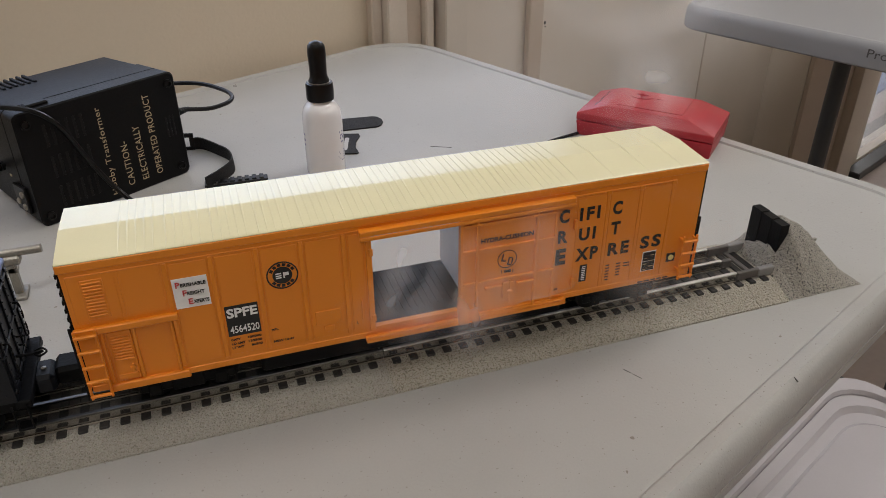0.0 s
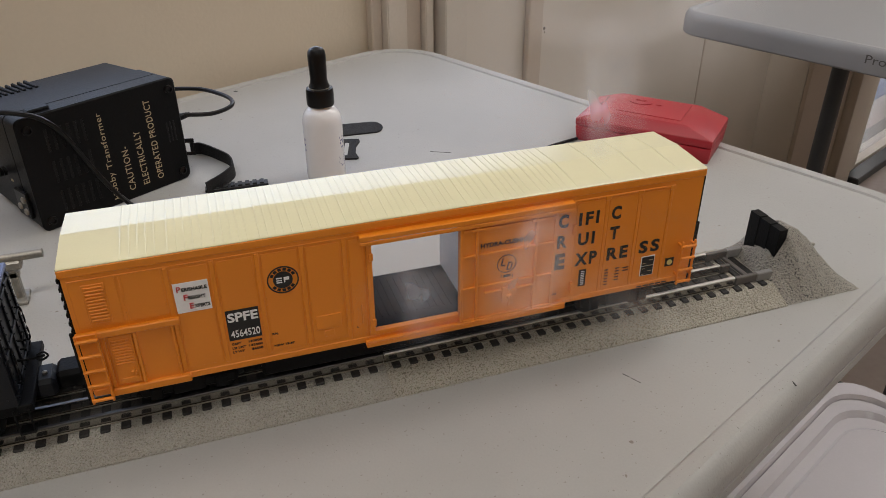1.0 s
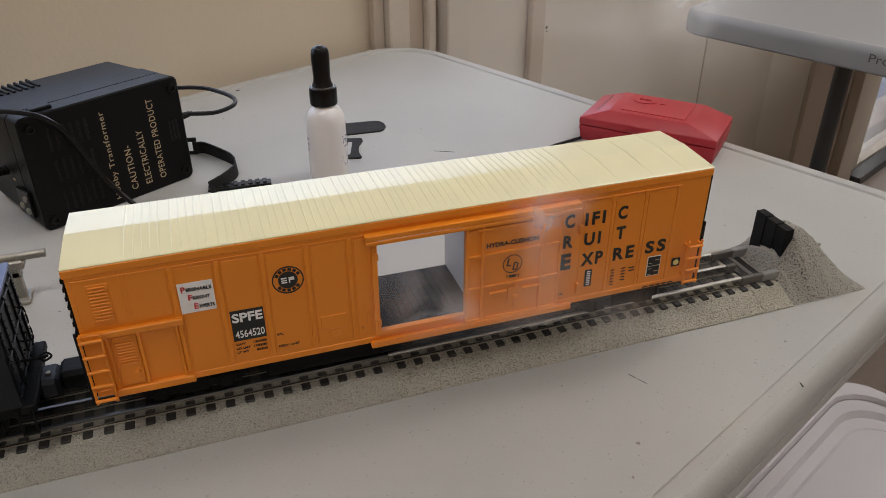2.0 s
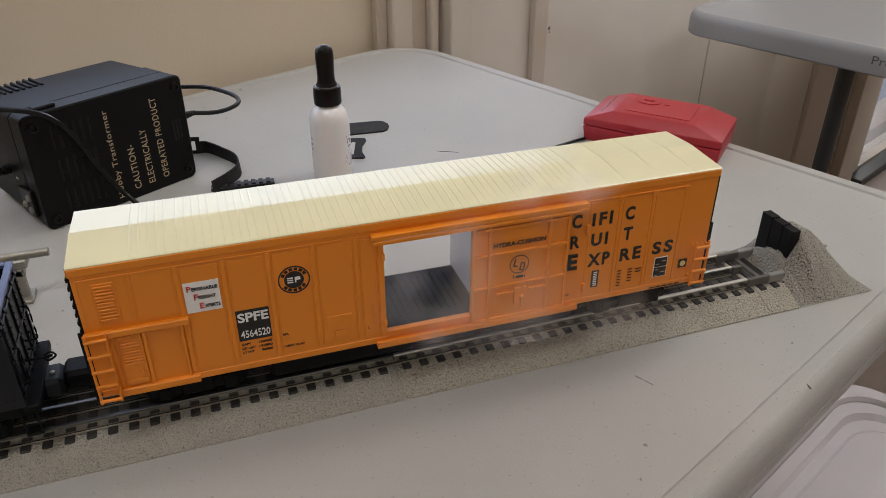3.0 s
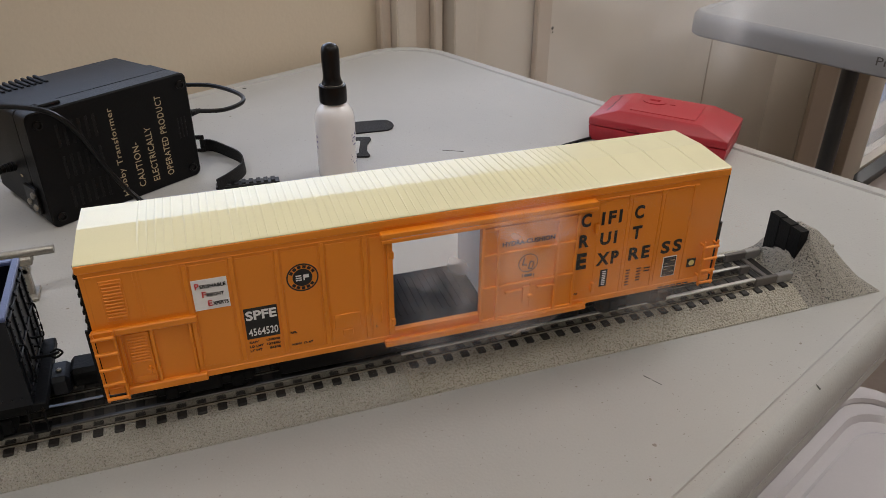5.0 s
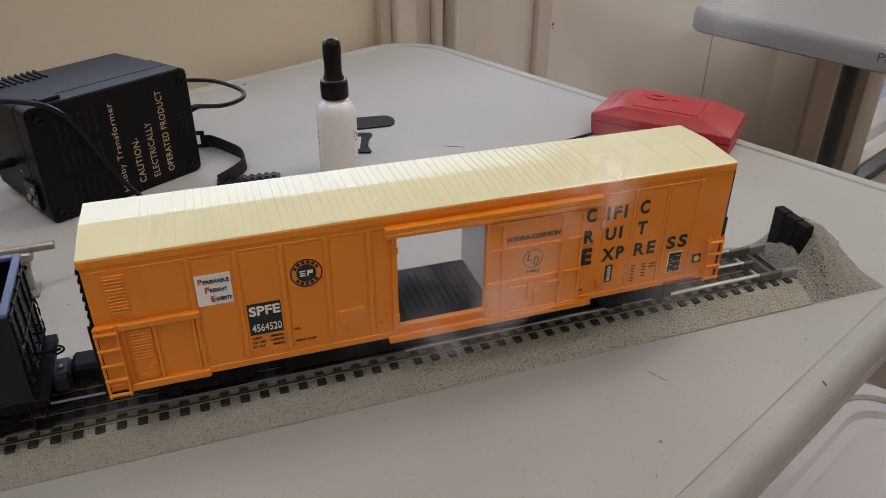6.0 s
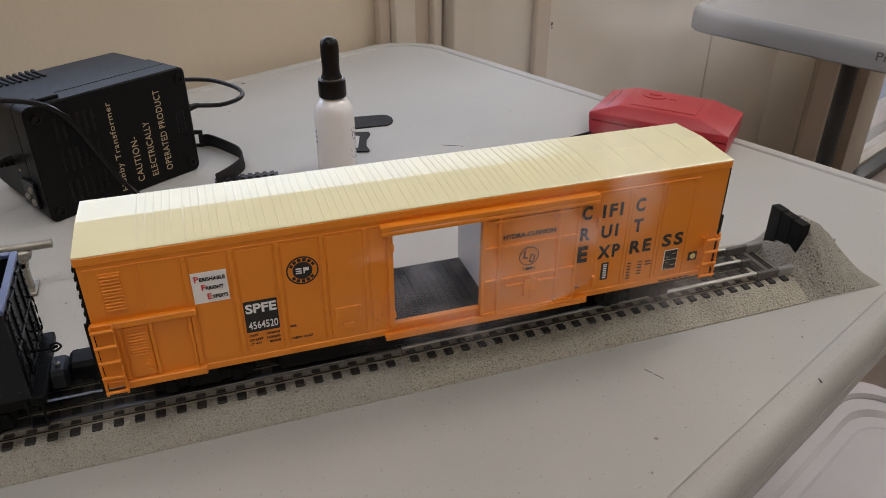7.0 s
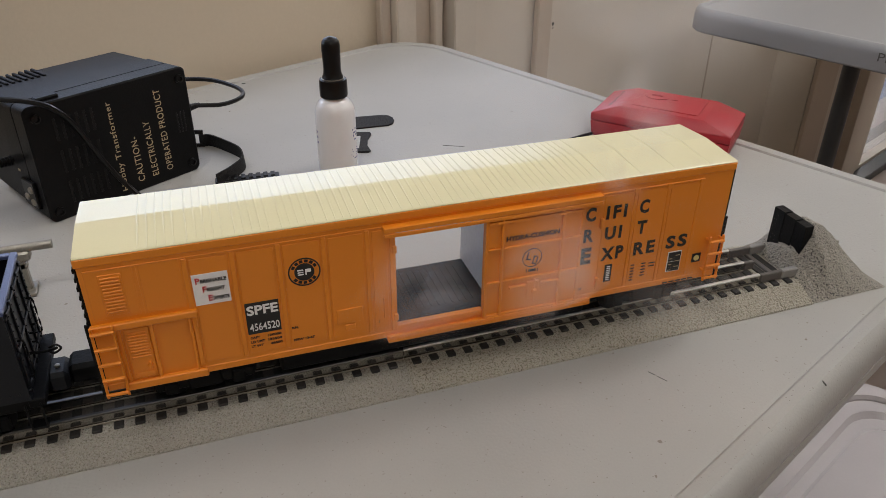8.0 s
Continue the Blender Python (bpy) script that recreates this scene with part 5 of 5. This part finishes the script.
# ---- smoke ----
def smoke_material(name, strength, scale):
    """Thin lit smoke: its density fades to nothing at the sheet's rim and breaks up in wisps."""
    m = bpy.data.materials.new(name)
    m.use_nodes = True
    nt = m.node_tree
    n, l = nt.nodes, nt.links
    for x in list(n):
        n.remove(x)
    out = n.new("ShaderNodeOutputMaterial")
    uv = n.new("ShaderNodeUVMap")
    uv.uv_map = "UVMap"
    sub = n.new("ShaderNodeVectorMath")
    sub.operation = "SUBTRACT"
    sub.inputs[1].default_value = (0.5, 0.5, 0)
    l.new(uv.outputs[0], sub.inputs[0])
    ln = n.new("ShaderNodeVectorMath")
    ln.operation = "LENGTH"
    l.new(sub.outputs[0], ln.inputs[0])
    fade = n.new("ShaderNodeMapRange")
    fade.interpolation_type = "SMOOTHERSTEP"
    fade.inputs["From Min"].default_value, fade.inputs["From Max"].default_value = 0.49, 0.05
    l.new(ln.outputs["Value"], fade.inputs["Value"])
    info = n.new("ShaderNodeObjectInfo")
    off = n.new("ShaderNodeVectorMath")
    off.operation = "ADD"
    l.new(uv.outputs[0], off.inputs[0])
    l.new(info.outputs["Random"], off.inputs[1])
    no = n.new("ShaderNodeTexNoise")
    no.inputs["Scale"].default_value, no.inputs["Detail"].default_value, no.inputs["Distortion"].default_value = scale, 2, 0.25
    l.new(off.outputs[0], no.inputs["Vector"])
    rm = n.new("ShaderNodeMapRange")
    rm.interpolation_type = "SMOOTHSTEP"
    rm.inputs["From Min"].default_value, rm.inputs["From Max"].default_value = 0.30, 0.78
    l.new(no.outputs[0], rm.inputs["Value"])
    mul = n.new("ShaderNodeMath")
    mul.operation = "MULTIPLY"
    l.new(fade.outputs[0], mul.inputs[0])
    l.new(rm.outputs[0], mul.inputs[1])
    k = n.new("ShaderNodeMath")
    k.operation = "MULTIPLY"
    k.inputs[1].default_value = strength
    l.new(mul.outputs[0], k.inputs[0])
    clear, white, back = n.new("ShaderNodeBsdfTransparent"), n.new("ShaderNodeBsdfDiffuse"), n.new("ShaderNodeBsdfTranslucent")
    white.inputs[0].default_value = back.inputs[0].default_value = (0.95, 0.95, 0.97, 1)
    both, mix = n.new("ShaderNodeAddShader"), n.new("ShaderNodeMixShader")
    l.new(white.outputs[0], both.inputs[0])
    l.new(back.outputs[0], both.inputs[1])
    l.new(k.outputs[0], mix.inputs[0])
    l.new(clear.outputs[0], mix.inputs[1])
    l.new(both.outputs[0], mix.inputs[2])
    l.new(mix.outputs[0], out.inputs[0])
    return m


SMOKE = smoke_material("thin_smoke", 0.23, 2.7)
HAZE = smoke_material("smoke_haze", 0.15, 2.2)
PUFFS = []


def puff(w, h, seed, mat, layers, label):
    """A drift of smoke: curled sheets one behind the other, with soft rims."""
    bm = bmesh.new()
    uv = bm.loops.layers.uv.new("UVMap")
    nx, nz = 10, 12
    for k in range(layers):
        g = {}
        for i in range(nx + 1):
            for j in range(nz + 1):
                a, b = i / nx - 0.5, j / nz - 0.5
                bend = 0.16 * w * noise.noise((a * 3 + seed, b * 3, k * 2.3)) + 0.10 * w * math.sin(5 * b + seed + k)
                g[i, j] = (bm.verts.new((a * w + 0.05 * w * math.sin(6 * b + seed), bend + (k - (layers - 1) / 2) * 0.12 * w, b * h)), (a + 0.5, b + 0.5))
        for i in range(nx):
            for j in range(nz):
                ids = [(i, j), (i + 1, j), (i + 1, j + 1), (i, j + 1)]
                f = bm.faces.new([g[q][0] for q in ids])
                for lp, q in zip(f.loops, ids):
                    lp[uv].uv = g[q][1]
    ob = new("smoke_wisp", mesh_of("smoke_wisp", bm, mat))
    tagged(ob, label, "smoke", "smoke wisps")
    return ob


PATHS = [(-0.5, 0.045, 0.000, 0.062), (0.0, 0.135, -0.004, 0.070), (0.45, 0.158, -0.036, 0.074), (0.9, 0.176, -0.062, 0.079), (1.5, 0.202, -0.072, 0.094),
         (2.1, 0.250, -0.074, 0.172), (2.8, 0.325, 0.030, 0.240), (3.6, 0.420, 0.140, 0.320), (4.4, 0.52, 0.20, 0.52), (5.2, 0.60, 0.24, 0.80)]


def along(age):
    if age <= PATHS[0][0]:
        return Vector(PATHS[0][1:])
    for p, q in zip(PATHS, PATHS[1:]):
        if age <= q[0]:
            k = (age - p[0]) / (q[0] - p[0])
            return Vector(p[1:]).lerp(Vector(q[1:]), k)
    return Vector(PATHS[-1][1:])


def smoke():
    rnd = random.Random(7)
    # drifts that rise one after another out of the door
    for k in range(15):
        born = -3.7 + 0.8 * k
        ob = puff(rnd.uniform(0.060, 0.085), rnd.uniform(0.085, 0.105), k * 1.7, SMOKE, 1, "thin white smoke drifting out of the open door")
        sx, sy, sz, tilt, spin = rnd.uniform(-0.012, 0.030), rnd.uniform(-0.006, 0.006), rnd.uniform(-0.010, 0.012), rnd.uniform(-15, 25), rnd.uniform(-10, 14)
        rows = []
        for i in range(33):
            t = 0.25 * i
            age = t - born
            out = min(1.0, max(0.0, age / 1.2))
            p = along(age) + Vector((sx * (1 + 1.6 * max(0, age - 1.2)), sy, sz * (1 + max(0, age - 1.2)))) * out
            a = min(max(age, 0.0), 5.2)
            rows.append((t, pose(p.x, p.y, T + p.z, 4 * math.sin(a), -tilt * out - spin * a * 0.5, -6 * out + 3 * math.sin(2 * a + k))))
        PUFFS.append((ob, rows))
    # wide haze that hangs round the door and over the car
    for k, (x, y, z, w, h) in enumerate(((0.158, -0.062, 0.066, 0.095, 0.080), (0.212, -0.068, 0.080, 0.13, 0.095), (0.300, -0.068, 0.075, 0.13, 0.10),
                                         (0.330, 0.095, 0.160, 0.22, 0.20), (0.470, 0.150, 0.175, 0.24, 0.22), (0.60, 0.22, 0.20, 0.26, 0.26), (0.174, -0.014, 0.072, 0.060, 0.050))):
        ob = puff(w, h, 40 + k * 2.1, HAZE, 1, "faint white smoke haze hanging over the car")
        rows = []
        for i in range(17):
            t = 0.5 * i
            s = 0.25 if k == 6 else 1.0
            rows.append((t, pose(x + s * 0.012 * math.sin(0.8 * t + k), y + s * 0.003 * math.sin(1.1 * t + 2 * k), T + z + s * 0.010 * math.sin(0.9 * t + 1.3 * k), 0, s * 12 * math.sin(0.5 * t + k), -5 + 4 * math.sin(0.7 * t + k))))
        PUFFS.append((ob, rows))


smoke()


def motions():
    for ob, rows in PUFFS:
        walk(ob, rows)


motions()
